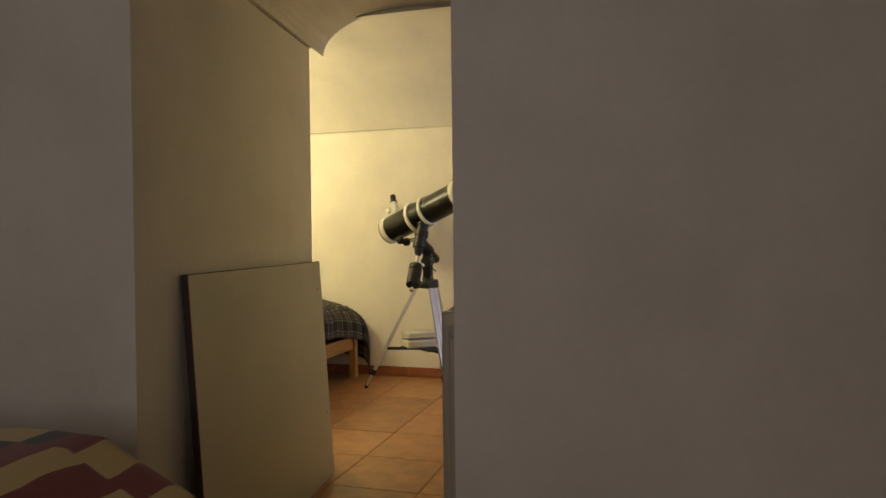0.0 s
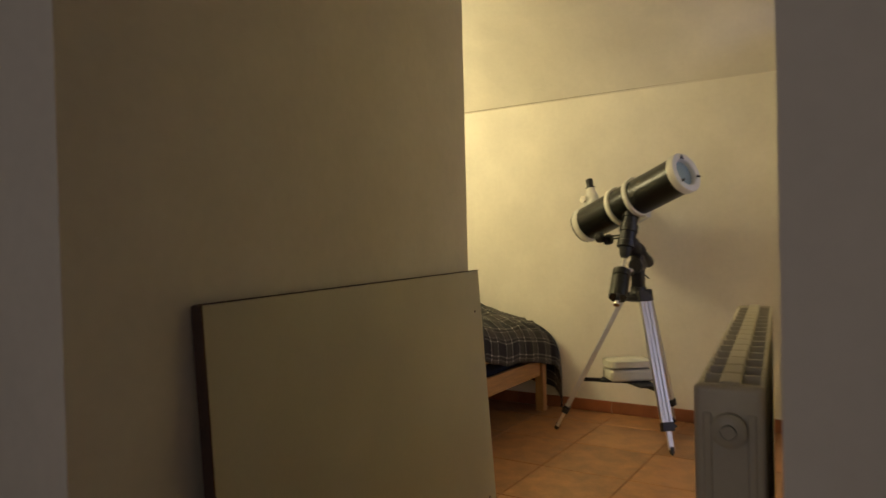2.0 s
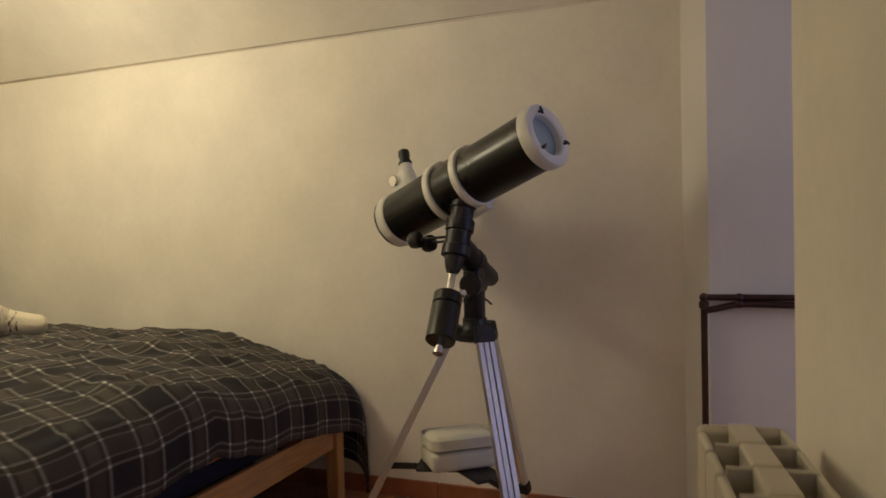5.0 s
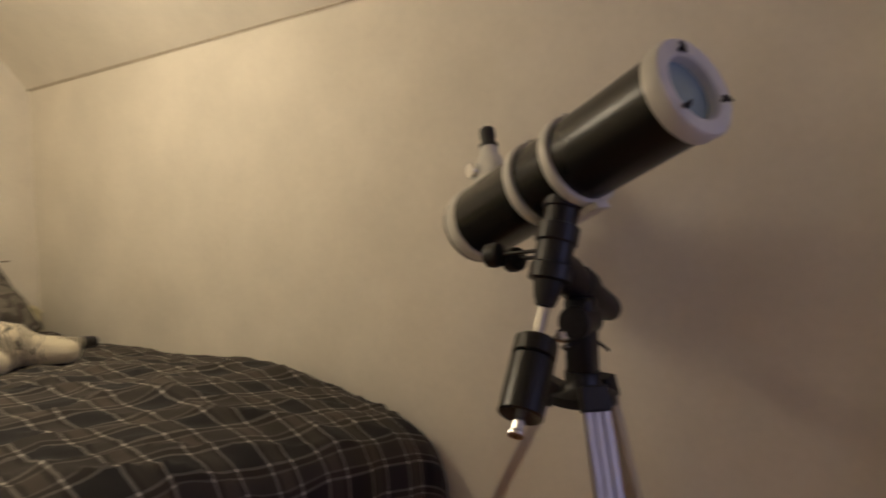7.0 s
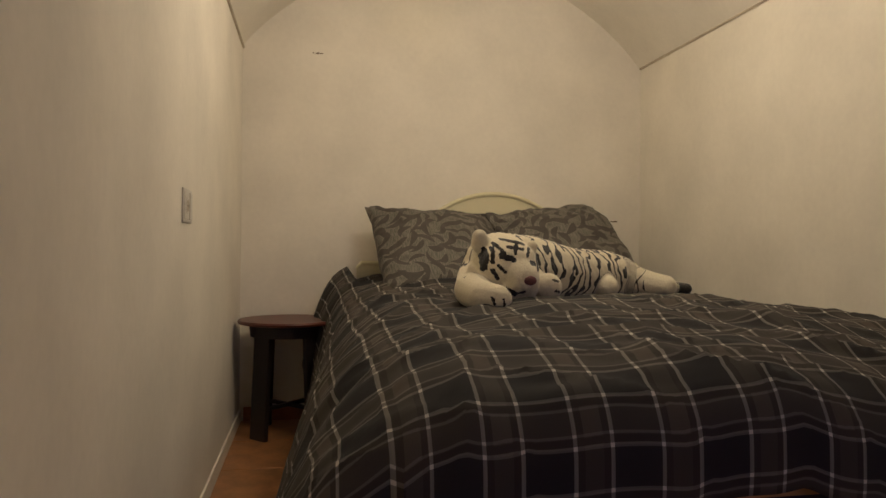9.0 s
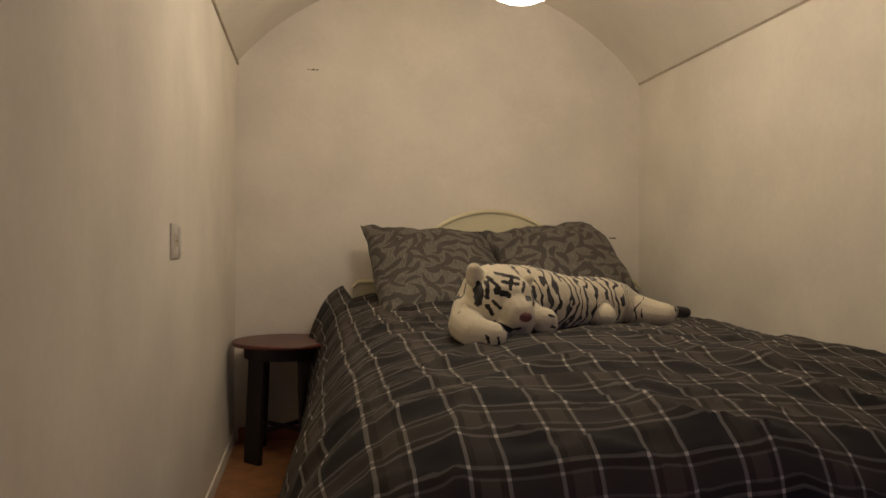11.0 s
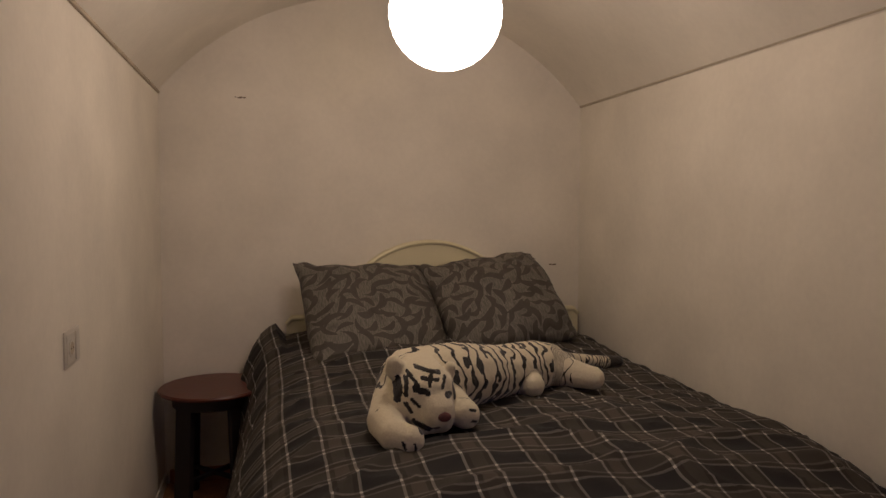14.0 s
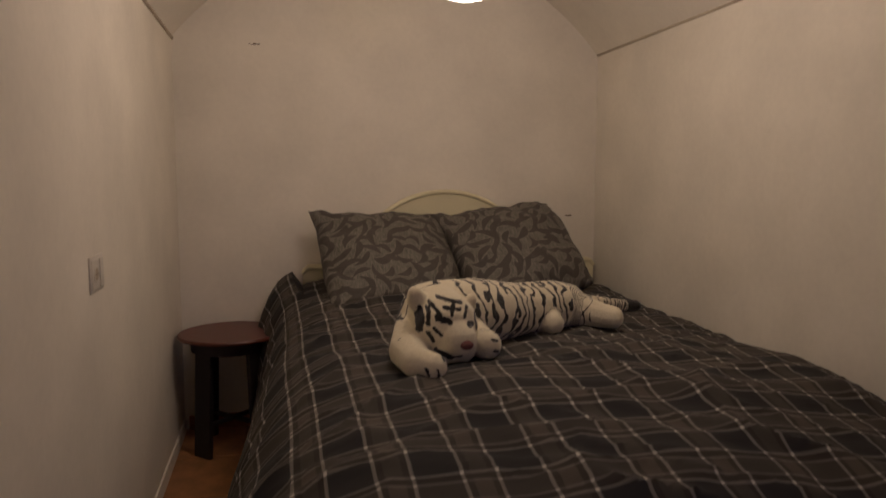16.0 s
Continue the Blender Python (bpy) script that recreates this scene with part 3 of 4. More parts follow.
def duvet():
    """A thick quilt over the whole bed: a long grid, domed in the middle, hanging at the sides and over the foot."""
    cols, rows = 150, 170
    # across: height relative to the crown
    across = smooth_line([(0.36, -0.60), (0.40, -0.42), (0.47, -0.20), (0.58, -0.06), (0.85, -0.01), (1.35, 0.0), (1.85, -0.02), (2.15, -0.045), (2.33, -0.085), (2.378, -0.17), (2.385, -0.62)], cols, 2)
    # along: y and crown height
    along = smooth_line([(1.645, 0.455), (1.64, 0.50), (1.645, 0.62), (1.72, 0.715), (2.02, 0.775), (2.40, 0.805), (2.9, 0.79), (3.5, 0.80), (3.95, 0.83), (4.28, 0.84)], rows, 2)
    bm = bmesh.new()
    uvl = bm.loops.layers.uv.new("UVMap")
    grid = []
    for r, (q, t) in enumerate(along):
        line = []
        y0, crown = q
        for c, (p, s) in enumerate(across):
            x, dz = p
            foot = max(0.0, min(1.0, (y0 - 1.655) / 0.55))
            y = y0
            z = crown + dz * (0.72 + 0.28 * foot)
            z -= 0.095 * max(0.0, min(1.0, (x - 1.4) / 0.8)) * (1 - foot) ** 0.7
            side = max(0.0, (0.55 - x) / 0.2)
            if side > 0:
                y = y0 + 0.03 * (1 - foot)
                x -= 0.12 * side * (1 - 1.15 * min(1, max(0, (y0 - 1.9) / 1.9)))
            if x > 2.30 and foot < 0.3:
                y -= 0.02
            # the head end rises a little and the left corner sticks out
            if y0 > 3.9 and x < 0.62:
                z += 0.075 * min(1, (y0 - 3.9) / 0.3)
                x -= 0.035 * min(1, (y0 - 3.9) / 0.3)
            # folds
            n1 = crease(x * 2.2 + 3, y * 2.6)
            n2 = crease(x * 5.0, y * 7.0 + x * 3.0, 4.0)
            n3 = crease(x * 9.0 + y * 4, y * 20.0 - x * 6, 8.0)
            z += 0.020 * n1 + (0.013 * n2 if dz > -0.3 else 0) + 0.005 * n3
            ridge = 1 - abs(crease(x * 1.6 + y * 1.1 + 7, y * 3.4 - x * 1.3, 2.0)) * 2
            z += 0.018 * max(0, ridge) ** 4
            if dz > -0.3:
                fold = 1 - abs(crease(x * 1.1 - y * 0.7 + 3, y * 7.5 + x * 2.2, 17.0)) * 2
                z += 0.011 * max(0, fold) ** 6
            if dz < -0.12 and x < 1:
                x += 0.018 * crease(y * 8.0, s * 2.0, 5.0) + 0.006 * crease(y * 26.0 + z * 9, s * 3.0, 6.0)
            if y0 < 1.72:
                y += 0.012 * crease(x * 9.0, 0.0, 3.0)
                z += 0.012 * crease(x * 4.0, 1.0, 9.0)
            x = min(x, 2.394)
            line.append((bm.verts.new((x, y, z)), s, t))
        grid.append(line)
    for r in range(rows - 1):
        for c in range(cols - 1):
            quad = (grid[r][c], grid[r][c + 1], grid[r + 1][c + 1], grid[r + 1][c])
            f = bm.faces.new([k[0] for k in quad])
            for loop, k in zip(f.loops, quad):
                loop[uvl].uv = (k[1] + 0.02 * crease(k[1] * 1.2, k[2] * 1.2, 12), k[2] + 0.03 * crease(k[1] * 1.2, k[2] * 1.2, 15))
    ob = part("duvet", bm, PLAID, smooth=True)
    tagged(ob, "rumpled grey and taupe plaid quilt spread over the bed", "bedding")
    so = ob.modifiers.new("thickness", "SOLIDIFY")
    so.thickness, so.offset = 0.012, -1
    return ob


def leaf_field(xy, width, height, seed):
    """How far inside a leaf each place on the cloth lies: 0.5 on the edge, more within; sprays of bent leaves along a swirling flow."""
    r = random.Random(int(seed * 10))
    best = np.full(len(xy), -1.0)
    step = 0.070
    for i in range(-1, int(width / step) + 2):
        for j in range(-1, int(height / step) + 2):
            cx = -width / 2 + (i + 0.5 * (j % 2) + r.uniform(-0.2, 0.2)) * step
            cy = -height / 2 + (j + r.uniform(-0.2, 0.2)) * step
            turn = 3.4 * crease(cx * 2.6 + seed, cy * 2.6, 21.0) + r.choice((-0.75, 0.1, 0.75)) + 0.6
            half, thick, bend = r.uniform(0.042, 0.074), r.uniform(0.013, 0.020), r.choice((-1, 1)) * r.uniform(0.012, 0.042)
            d = xy - (cx, cy)
            u = (d[:, 0] * math.cos(turn) + d[:, 1] * math.sin(turn)) / half
            v = -d[:, 0] * math.sin(turn) + d[:, 1] * math.cos(turn) - bend * (u ** 2 - 0.4)
            body = thick * np.maximum(0, 1 - u ** 2) ** 0.75 * (1.0 + 0.45 * u)
            inside = np.where(np.abs(u) < 1.0, body - np.abs(v), -1.0)
            best = np.maximum(best, inside)
    return np.clip(0.5 + best / 0.016, 0.0, 1.0)


def pillow(label, at, width, height, puff, seed):
    """A stuffed case: pinched corners, puffed middle, creased seams."""
    bm = bmesh.new()
    uvl = bm.loops.layers.uv.new("UVMap")
    n = 130

    def at_side(i, j, sgn):
        u, v = 2 * i / n - 1, 2 * j / n - 1
        edge = (1 - abs(u) ** 2.6) * (1 - abs(v) ** 2.6)
        z = puff * max(0, edge) ** 0.48
        pinch = 1 - 0.07 * (1 - abs(u) ** 3) * abs(v) ** 4
        pinch2 = 1 - 0.07 * (1 - abs(v) ** 3) * abs(u) ** 4
        w = crease(u * 2.0 + seed, v * 2.0) * 0.026 + crease(u * 5 + seed, v * 4 + u * 2, 3) * 0.011
        pull = 1 - 0.09 * (abs(u) * abs(v)) ** 4
        ear = max(0.0, -u - 0.7) * max(0.0, v - 0.7) / 0.09
        w += 0.05 * ear + 0.010 * crease(u * 9 + seed, v * 11, 7) * (abs(u) ** 4 + abs(v) ** 4)
        pull += 0.10 * ear
        return Vector((u * width / 2 * pinch2 * pull, v * height / 2 * pinch * pull, sgn * z + w * (1 if edge > 0.02 else 0.6)))
    front = [[bm.verts.new(at_side(i, j, 1)) for j in range(n + 1)] for i in range(n + 1)]
    back = [[front[i][j] if i in (0, n) or j in (0, n) else bm.verts.new(at_side(i, j, -1)) for j in range(n + 1)] for i in range(n + 1)]
    for sheet, flip in ((front, 1), (back, -1)):
        for i in range(n):
            for j in range(n):
                q = [(i, j), (i + 1, j), (i + 1, j + 1), (i, j + 1)][::flip]
                f = bm.faces.new([sheet[a][b] for a, b in q])
                for loop, (a, b) in zip(f.loops, q):
                    loop[uvl].uv = (a / n * width + seed, b / n * height + seed * 0.7)
    ob = part("pillow", bm, LEAF, smooth=True)
    field = ob.data.attributes.new("leaf", "FLOAT", "POINT")
    co = np.empty(len(ob.data.vertices) * 3)
    ob.data.vertices.foreach_get("co", co)
    field.data.foreach_set("value", leaf_field(co.reshape(-1, 3)[:, :2], width, height, seed).astype(np.float32))
    ob.matrix_world = at
    tagged(ob, label, "pillow", "pillows on the bed")


def plush_tiger():
    """One soft body out of overlapping rounded forms, with the way along each form kept for the stripes."""
    blobs = []          # centre, radius, stripe way, stripe weight, black

    def limb(pts, steps, s0, s1, w0, w1, dark=0.0):
        for m, ((p, r), (q, t)) in enumerate(zip(pts, pts[1:])):
            p, q = Vector(p), Vector(q)
            for k in range(steps):
                f = k / steps
                g = (m + f) / (len(pts) - 1)
                blobs.append((p.lerp(q, f), r + (t - r) * f, s0 + (s1 - s0) * g, w0 + (w1 - w0) * g, dark))
        blobs.append((Vector(pts[-1][0]), pts[-1][1], s1, w1, dark))
    # trunk from shoulders to rump
    limb([((1.02, 2.72, 0.90), 0.130), ((1.18, 2.81, 0.897), 0.124), ((1.38, 2.93, 0.872), 0.106), ((1.56, 3.02, 0.865), 0.105), ((1.64, 3.06, 0.86), 0.09)], 6, 0.0, 1.0, 0.78, 1.2)
    # head
    limb([((1.01, 2.65, 0.925), 0.102), ((1.02, 2.58, 0.905), 0.106)], 4, 0.0, 0.40, 0.5, -0.6)
    limb([((1.035, 2.525, 0.890), 0.064), ((1.045, 2.495, 0.873), 0.056)], 3, 0.30, 0.45, 0.1, -1.2)
    limb([((1.01, 2.515, 0.838), 0.042), ((1.06, 2.515, 0.84), 0.042)], 2, 0.3, 0.3, -1.2, -1.2)
    # ears
    limb([((0.935, 2.60, 0.985), 0.036), ((0.925, 2.585, 1.008), 0.026)], 2, 0.0, 0.03, -0.2, -0.2, 0.4)
    limb([((1.10, 2.62, 0.940), 0.028), ((1.115, 2.61, 0.98), 0.02)], 2, 0.0, 0.03, -0.2, -0.2, 0.4)
    # front legs
    limb([((0.95, 2.70, 0.87), 0.075), ((0.895, 2.56, 0.835), 0.060), ((0.905, 2.46, 0.822), 0.050), ((0.945, 2.425, 0.815), 0.045)], 5, 0.0, 0.45, 0.7, -0.6)
    limb([((1.13, 2.68, 0.85), 0.06), ((1.15, 2.58, 0.835), 0.05), ((1.145, 2.535, 0.845), 0.048)], 5, 0.0, 0.3, 0.4, 0.3)
    # hind legs
    limb([((1.46, 2.98, 0.86), 0.075), ((1.50, 2.93, 0.835), 0.055), ((1.51, 2.885, 0.825), 0.048)], 5, 0.0, 0.35, 1.0, -0.7)
    limb([((1.62, 3.04, 0.86), 0.085), ((1.70, 3.00, 0.84), 0.062), ((1.76, 2.955, 0.828), 0.05), ((1.785, 2.935, 0.825), 0.047)], 5, 0.0, 0.5, 1.15, -0.6)
    # tail
    limb([((1.68, 3.10, 0.88), 0.035), ((1.80, 3.18, 0.845), 0.030), ((1.95, 3.25, 0.815), 0.028), ((2.02, 3.28, 0.80), 0.028)], 6, 0.0, 0.8, 1.1, 1.2)
    limb([((2.03, 3.285, 0.80), 0.029), ((2.09, 3.295, 0.795), 0.027)], 4, 0.0, 0.1, 0.8, 0.8, 1.0)
    bm = bmesh.new()
    for c, r, *_ in blobs:
        bmesh.ops.create_icosphere(bm, subdivisions=2, radius=r, matrix=Matrix.Translation(c))
    ob = part("plush_tiger", bm, FUR)
    rm = ob.modifiers.new("skin", "REMESH")
    rm.mode, rm.voxel_size = "VOXEL", 0.0050
    sm = ob.modifiers.new("soft", "SMOOTH")
    sm.factor, sm.iterations = 0.5, 6
    dg = bpy.context.evaluated_depsgraph_get()
    me = bpy.data.meshes.new_from_object(ob.evaluated_get(dg))
    ob.modifiers.clear()
    ob.data = me
    me.materials.clear()
    me.materials.append(FUR)
    for p in me.polygons:
        p.use_smooth = True
    cen = np.array([b[0][:] for b in blobs])
    rad = np.array([b[1] for b in blobs])
    val = np.array([b[2:] for b in blobs])
    attr = me.attributes.new("stripe", "FLOAT_COLOR", "POINT")
    # black strokes on the face and toes: x, z of both ends and half the width, on the side turned to the foot of the bed
    strokes = [(0.978, 0.945, 1.012, 0.936, 0.010), (1.072, 0.925, 1.090, 0.920, 0.008), (0.985, 0.955, 0.965, 0.985, 0.006), (1.02, 0.955, 1.03, 0.985, 0.006), (1.06, 0.945, 1.075, 0.97, 0.006),
               (0.935, 0.965, 0.928, 0.905, 0.009), (0.955, 0.97, 0.95, 0.925, 0.006), (0.95, 0.90, 0.965, 0.875, 0.006), (0.99, 1.0, 1.06, 0.985, 0.005), (1.0, 0.975, 1.05, 0.968, 0.005),
               (0.975, 0.845, 1.015, 0.826, 0.008), (1.015, 0.826, 1.04, 0.834, 0.005), (1.105, 0.945, 1.11, 0.90, 0.006), (0.965, 0.915, 0.985, 0.895, 0.005),
               (0.925, 0.80, 0.918, 0.82, 0.004), (0.955, 0.798, 0.95, 0.818, 0.004), (1.15, 0.87, 1.17, 0.865, 0.004), (1.155, 0.835, 1.17, 0.83, 0.004)]
    for i, v in enumerate(me.vertices):
        p = np.array(v.co[:])
        d = np.linalg.norm(cen - p, axis=1) / rad
        w = np.exp(-((d - d.min()) * 9) ** 2)
        k = (val * w[:, None]).sum(0) / w.sum()
        dark = k[2]
        if p[1] < 2.60 and v.normal.y < 0.25:
            for xa, za, xb, zb, half in strokes:
                ex, ez = xb - xa, zb - za
                f = max(0.0, min(1.0, ((p[0] - xa) * ex + (p[2] - za) * ez) / (ex * ex + ez * ez)))
                wob = 0.35 * crease(p[0] * 60, p[2] * 60, 5.0)
                if math.hypot(p[0] - xa - ex * f, p[2] - za - ez * f) < half * (1 + wob):
                    dark = 1.0
        attr.data[i].color = (k[0], max(0.0, k[1] + 0.0), dark, 1)
    bm = bmesh.new()
    bmesh.ops.create_icosphere(bm, subdivisions=2, radius=1.0, matrix=Matrix.Translation((1.054, 2.444, 0.870)) @ Matrix.Diagonal((0.021, 0.012, 0.015, 1)))
    bm.from_mesh(me)
    me.materials.append(NOSE)
    first = len(bm.faces) - len(me.polygons)
    bm.faces.ensure_lookup_table()
    for f in bm.faces[:first]:
        f.material_index, f.smooth = 1, True
    bm.to_mesh(me)
    bm.free()
    tagged(ob, "white plush toy tiger with black stripes lying on the quilt", "plush toy")


def stool():
    c = Vector((0.272, 4.085, 0))
    root = thing("side_table", "small round dark mahogany side table beside the bed", "table", c)
    bm = bmesh.new()
    lathe(bm, [(0.22, 0), (0.256, 0.006), (0.260, 0.016), (0.254, 0.024)], (0, 0, 0.572), (0, 0, 0.63), 48)
    part("tabletop", bm, MAHOGANY, root, "reddish mahogany round top", smooth=True)
    bm = bmesh.new()
    lathe(bm, [(0.195, 0), (0.20, 0.06)], (0, 0, 0.512), (0, 0, 0.63), 40)
    part("apron", bm, DARKWOOD, root, smooth=True)
    ends = []
    for k in range(4):
        a = radians(45 + 90 * k)
        p, q = Vector((0.17 * math.cos(a), 0.17 * math.sin(a), 0.53)), Vector((0.195 * math.cos(a), 0.195 * math.sin(a), 0.0))
        bm = bmesh.new()
        beam(bm, q, p, 0.026, 0.11, side=(math.cos(a), math.sin(a), 0), bevel=0.004)
        part("leg", bm, DARKWOOD, root)
        ends.append(q.lerp(p, 0.28))
    for i, j in ((0, 2), (1, 3)):
        bm = bmesh.new()
        beam(bm, ends[i], ends[j], 0.02, 0.02 if i else 0.024, side=(0, 0, 1), bevel=0.003)
        part("stretcher", bm, DARKWOOD, root)


def wall_socket():
    root = thing("wall_socket", "white plastic socket and switch plate on the wall", "socket", (0.0, 2.64, 1.093))
    bm = bmesh.new()
    box(bm, (0, -0.072, -0.052), (0.006, 0.072, 0.052), 0.002, 2)
    part("back_plate", bm, SWITCH, root, smooth=True)
    bm = bmesh.new()
    box(bm, (0.0055, -0.060, -0.042), (0.008, 0.018, 0.042), 0.001, 2)
    part("cover", bm, SWITCH, root)
    bm = bmesh.new()
    box(bm, (0.0055, 0.022, -0.042), (0.010, 0.060, 0.042), 0.002, 2)
    part("rocker", bm, SWITCH, root)
    bm = bmesh.new()
    lathe(bm, [(0.025, 0), (0.025, 0.002), (0.021, 0.0028)], (0.0075, -0.021, 0.0), (1, -0.021, 0.0), 24)
    part("socket_rim", bm, SWITCH, root, smooth=True)
    # solid disc, coloured duller than the plate to paint the recess's shade
    bm = bmesh.new()
    rod(bm, (0.0075, -0.021, 0.0), (0.0107, -0.021, 0.0), 0.018, 20)
    part("socket_shade_disc", bm, DULL_TAN, root, "round socket recess, its shade put into a duller colour")
    # flat dark dots paint the shade of the two pin holes
    for y in (-0.0305, -0.0115):
        bm = bmesh.new()
        rod(bm, (0.0105, y, 0.0), (0.0113, y, 0.0), 0.0026, 10)
        part("pin_shade_dot", bm, RECESS_SHADE, root)


def wall_scar(name_label, x, z, w):
    bm = bmesh.new()
    r = random.Random(int(x * 100))
    for k in range(7):
        px, pz = x + r.uniform(-w, w), z + r.uniform(-0.004, 0.004)
        bmesh.ops.create_icosphere(bm, subdivisions=1, radius=r.uniform(0.004, 0.008), matrix=Matrix.Translation((px, HEAD - 0.0, pz)) @ Matrix.Diagonal((1.5, 0.25, 0.6, 1)))
    tagged(part("wall_scar", bm, BRICKISH), name_label, "wall damage", kind="structure")


def telescope():
    base = Vector((2.0, 0.98, 0))
    root = thing("telescope", "black reflector telescope with white rings on a tripod", "telescope", base)
    f, r = Vector((1.858, 0.645, 1.507)) - base, Vector((2.148, 1.332, 1.243)) - base
    ax = (f - r).normalized()
    n = (f - r).length
    R = 0.106
    bm = bmesh.new()
    lathe(bm, [(R, 0.02), (R, n - 0.035)], r, f, 48)
    tube = part("tube", bm, TUBE, root, "gloss black tube", smooth=True)
    bm = bmesh.new()
    lathe(bm, [(R - 0.012, -0.012), (R + 0.004, -0.008), (R + 0.006, 0.0), (R + 0.006, 0.03), (R, 0.036)], r, f, 48)
    part("rear_cell", bm, WHITE_METAL, tube, "white rear mirror cell", smooth=True)
    bm = bmesh.new()
    lathe(bm, [(R - 0.01, -0.022), (R + 0.001, -0.02), (R + 0.001, -0.011), (R - 0.004, -0.010)], r, f, 48)
    part("rear_edge", bm, BLACK, tube, smooth=True)
    # front ring with its open mouth
    bm = bmesh.new()
    s = 48
    rot = ax.to_track_quat("Z", "Y").to_matrix()
    prof = [(R + 0.002, -0.045), (R + 0.008, -0.04), (R + 0.009, -0.004), (R + 0.004, 0.003), (0.080, 0.003), (0.074, -0.003), (0.073, -0.03)]
    rings = [[bm.verts.new(f + rot @ Vector((q * math.cos(2 * math.pi * i / s), q * math.sin(2 * math.pi * i / s), h))) for i in range(s)] for q, h in prof]
    for a, b in zip(rings, rings[1:]):
        for i in range(s):
            bm.faces.new((a[i], a[(i + 1) % s], b[(i + 1) % s], b[i]))
    front = part("front_ring", bm, WHITE_METAL, tube, "white front ring", smooth=True)
    bm = bmesh.new()
    lathe(bm, [(0.0735, 0), (0.0735, 0.004)], f - ax * 0.03, f, 40)
    part("corrector_glass", bm, MIRROR, front, "bluish coated glass")
    side = ax.cross(Vector((0, 0, 1))).normalized()
    upn = side.cross(ax).normalized()
    for deg in (80, 200, 320):
        a = radians(deg)
        d = side * math.cos(a) + upn * math.sin(a)
        bm = bmesh.new()
        rod(bm, f + d * 0.083, f + d * 0.083 + ax * 0.018, 0.005, 10)
        beam(bm, f + d * 0.070 + ax * 0.014, f + d * 0.097 + ax * 0.014, 0.007, 0.006, side=ax, bevel=0.001)
        part("thumb_screw", bm, CAST, front)
    # tube rings
    for t in (0.375, 0.555):
        c = r + ax * n * t
        bm = bmesh.new()
        w = 0.014
        prof = [(R + 0.0005, -w), (R + 0.011, -w), (R + 0.013, -w + 0.003), (R + 0.013, w - 0.003), (R + 0.011, w), (R + 0.0005, w)]
        rings = [[bm.verts.new(c + rot @ Vector((q * math.cos(2 * math.pi * i / s), q * math.sin(2 * math.pi * i / s), h))) for i in range(s)] for q, h in prof]
        for a, b in zip(rings, rings[1:]):
            for i in range(s):
                bm.faces.new((a[i], a[(i + 1) % s], b[(i + 1) % s], b[i]))
        ring = part("tube_ring", bm, WHITE_METAL, root, "white clamping ring", smooth=True)
        bm = bmesh.new()
        beam(bm, c + upn * (R + 0.006) + side * -0.022, c + upn * (R + 0.006) + side * 0.022, 0.03, 0.024, side=ax, bevel=0.004)
        part("hinge", bm, WHITE_METAL, ring)
        bm = bmesh.new()
        rod(bm, c - upn * (R + 0.004) - side * 0.05, c - upn * (R + 0.004) - side * 0.01, 0.008, 12)
        part("bolt", bm, CHROME, ring)
    # dovetail bar
    bm = bmesh.new()
    beam(bm, r + ax * n * 0.33 - upn * (R + 0.022), r + ax * n * 0.60 - upn * (R + 0.022), 0.042, 0.018, side=side, bevel=0.003)
    part("dovetail_bar", bm, WHITE_METAL, root)
    # focuser and eyepiece
    fb = r + ax * n * 0.115
    up2 = (upn + side * -0.22 - ax * 0.05).normalized()
    bm = bmesh.new()
    lathe(bm, [(0.044, R - 0.014), (0.048, R + 0.010), (0.036, R + 0.028), (0.038, R + 0.06), (0.034, R + 0.08), (0.028, R + 0.084), (0.027, R + 0.112)], fb, fb + up2, 28)
    foc = part("focuser", bm, WHITE_METAL, root, "white focuser", smooth=True)
    for sg in (-1, 1):
        bm = bmesh.new()
        kc = fb + up2 * (R + 0.05) - ax * 0.03
        lathe(bm, [(0.006, 0), (0.006, 0.03), (0.024, 0.032), (0.026, 0.052), (0.021, 0.057)], kc, kc + side * sg, 20)
        part("focus_knob", bm, CHROME, foc, smooth=True)
    bm = bmesh.new()
    p0 = fb + up2 * (R + 0.112)
    lathe(bm, [(0.028, 0), (0.029, 0.012), (0.022, 0.016), (0.021, 0.038), (0.024, 0.042), (0.023, 0.066), (0.019, 0.07)], p0, p0 + up2, 24)
    part("eyepiece", bm, BLACK, foc, "black eyepiece", smooth=True)
    # finder bracket and side bolt
    bm = bmesh.new()
    q0 = fb + upn * (R - 0.004) - ax * 0.045 - side * 0.02
    beam(bm, q0, q0 + upn * 0.03, 0.03, 0.05, side=side, bevel=0.004)
    rod(bm, q0 + upn * 0.03 - ax * 0.02, q0 + upn * 0.03 + ax * 0.04, 0.016, 16)
    part("finder_bracket", bm, WHITE_METAL, root)
    # mount
    dec = Vector((1.952, 0.985, 1.262)) - base
    sh = Vector((1.872, 1.000, 1.045)) - base
    da = (sh - dec).normalized()
    bm = bmesh.new()
    ln = (sh - dec).length
    lathe(bm, [(0.042, -0.055), (0.048, -0.05), (0.048, -0.012), (0.042, -0.008), (0.042, 0.03), (0.052, 0.034), (0.052, 0.075), (0.046, 0.08), (0.046, 0.13), (0.052, 0.135), (0.052, 0.17), (0.038, 0.175), (0.030, ln - 0.02), (0.022, ln)], dec, sh, 28)
    head = part("declination_head", bm, CAST, root, "black cast mount head", smooth=True)
    bm = bmesh.new()
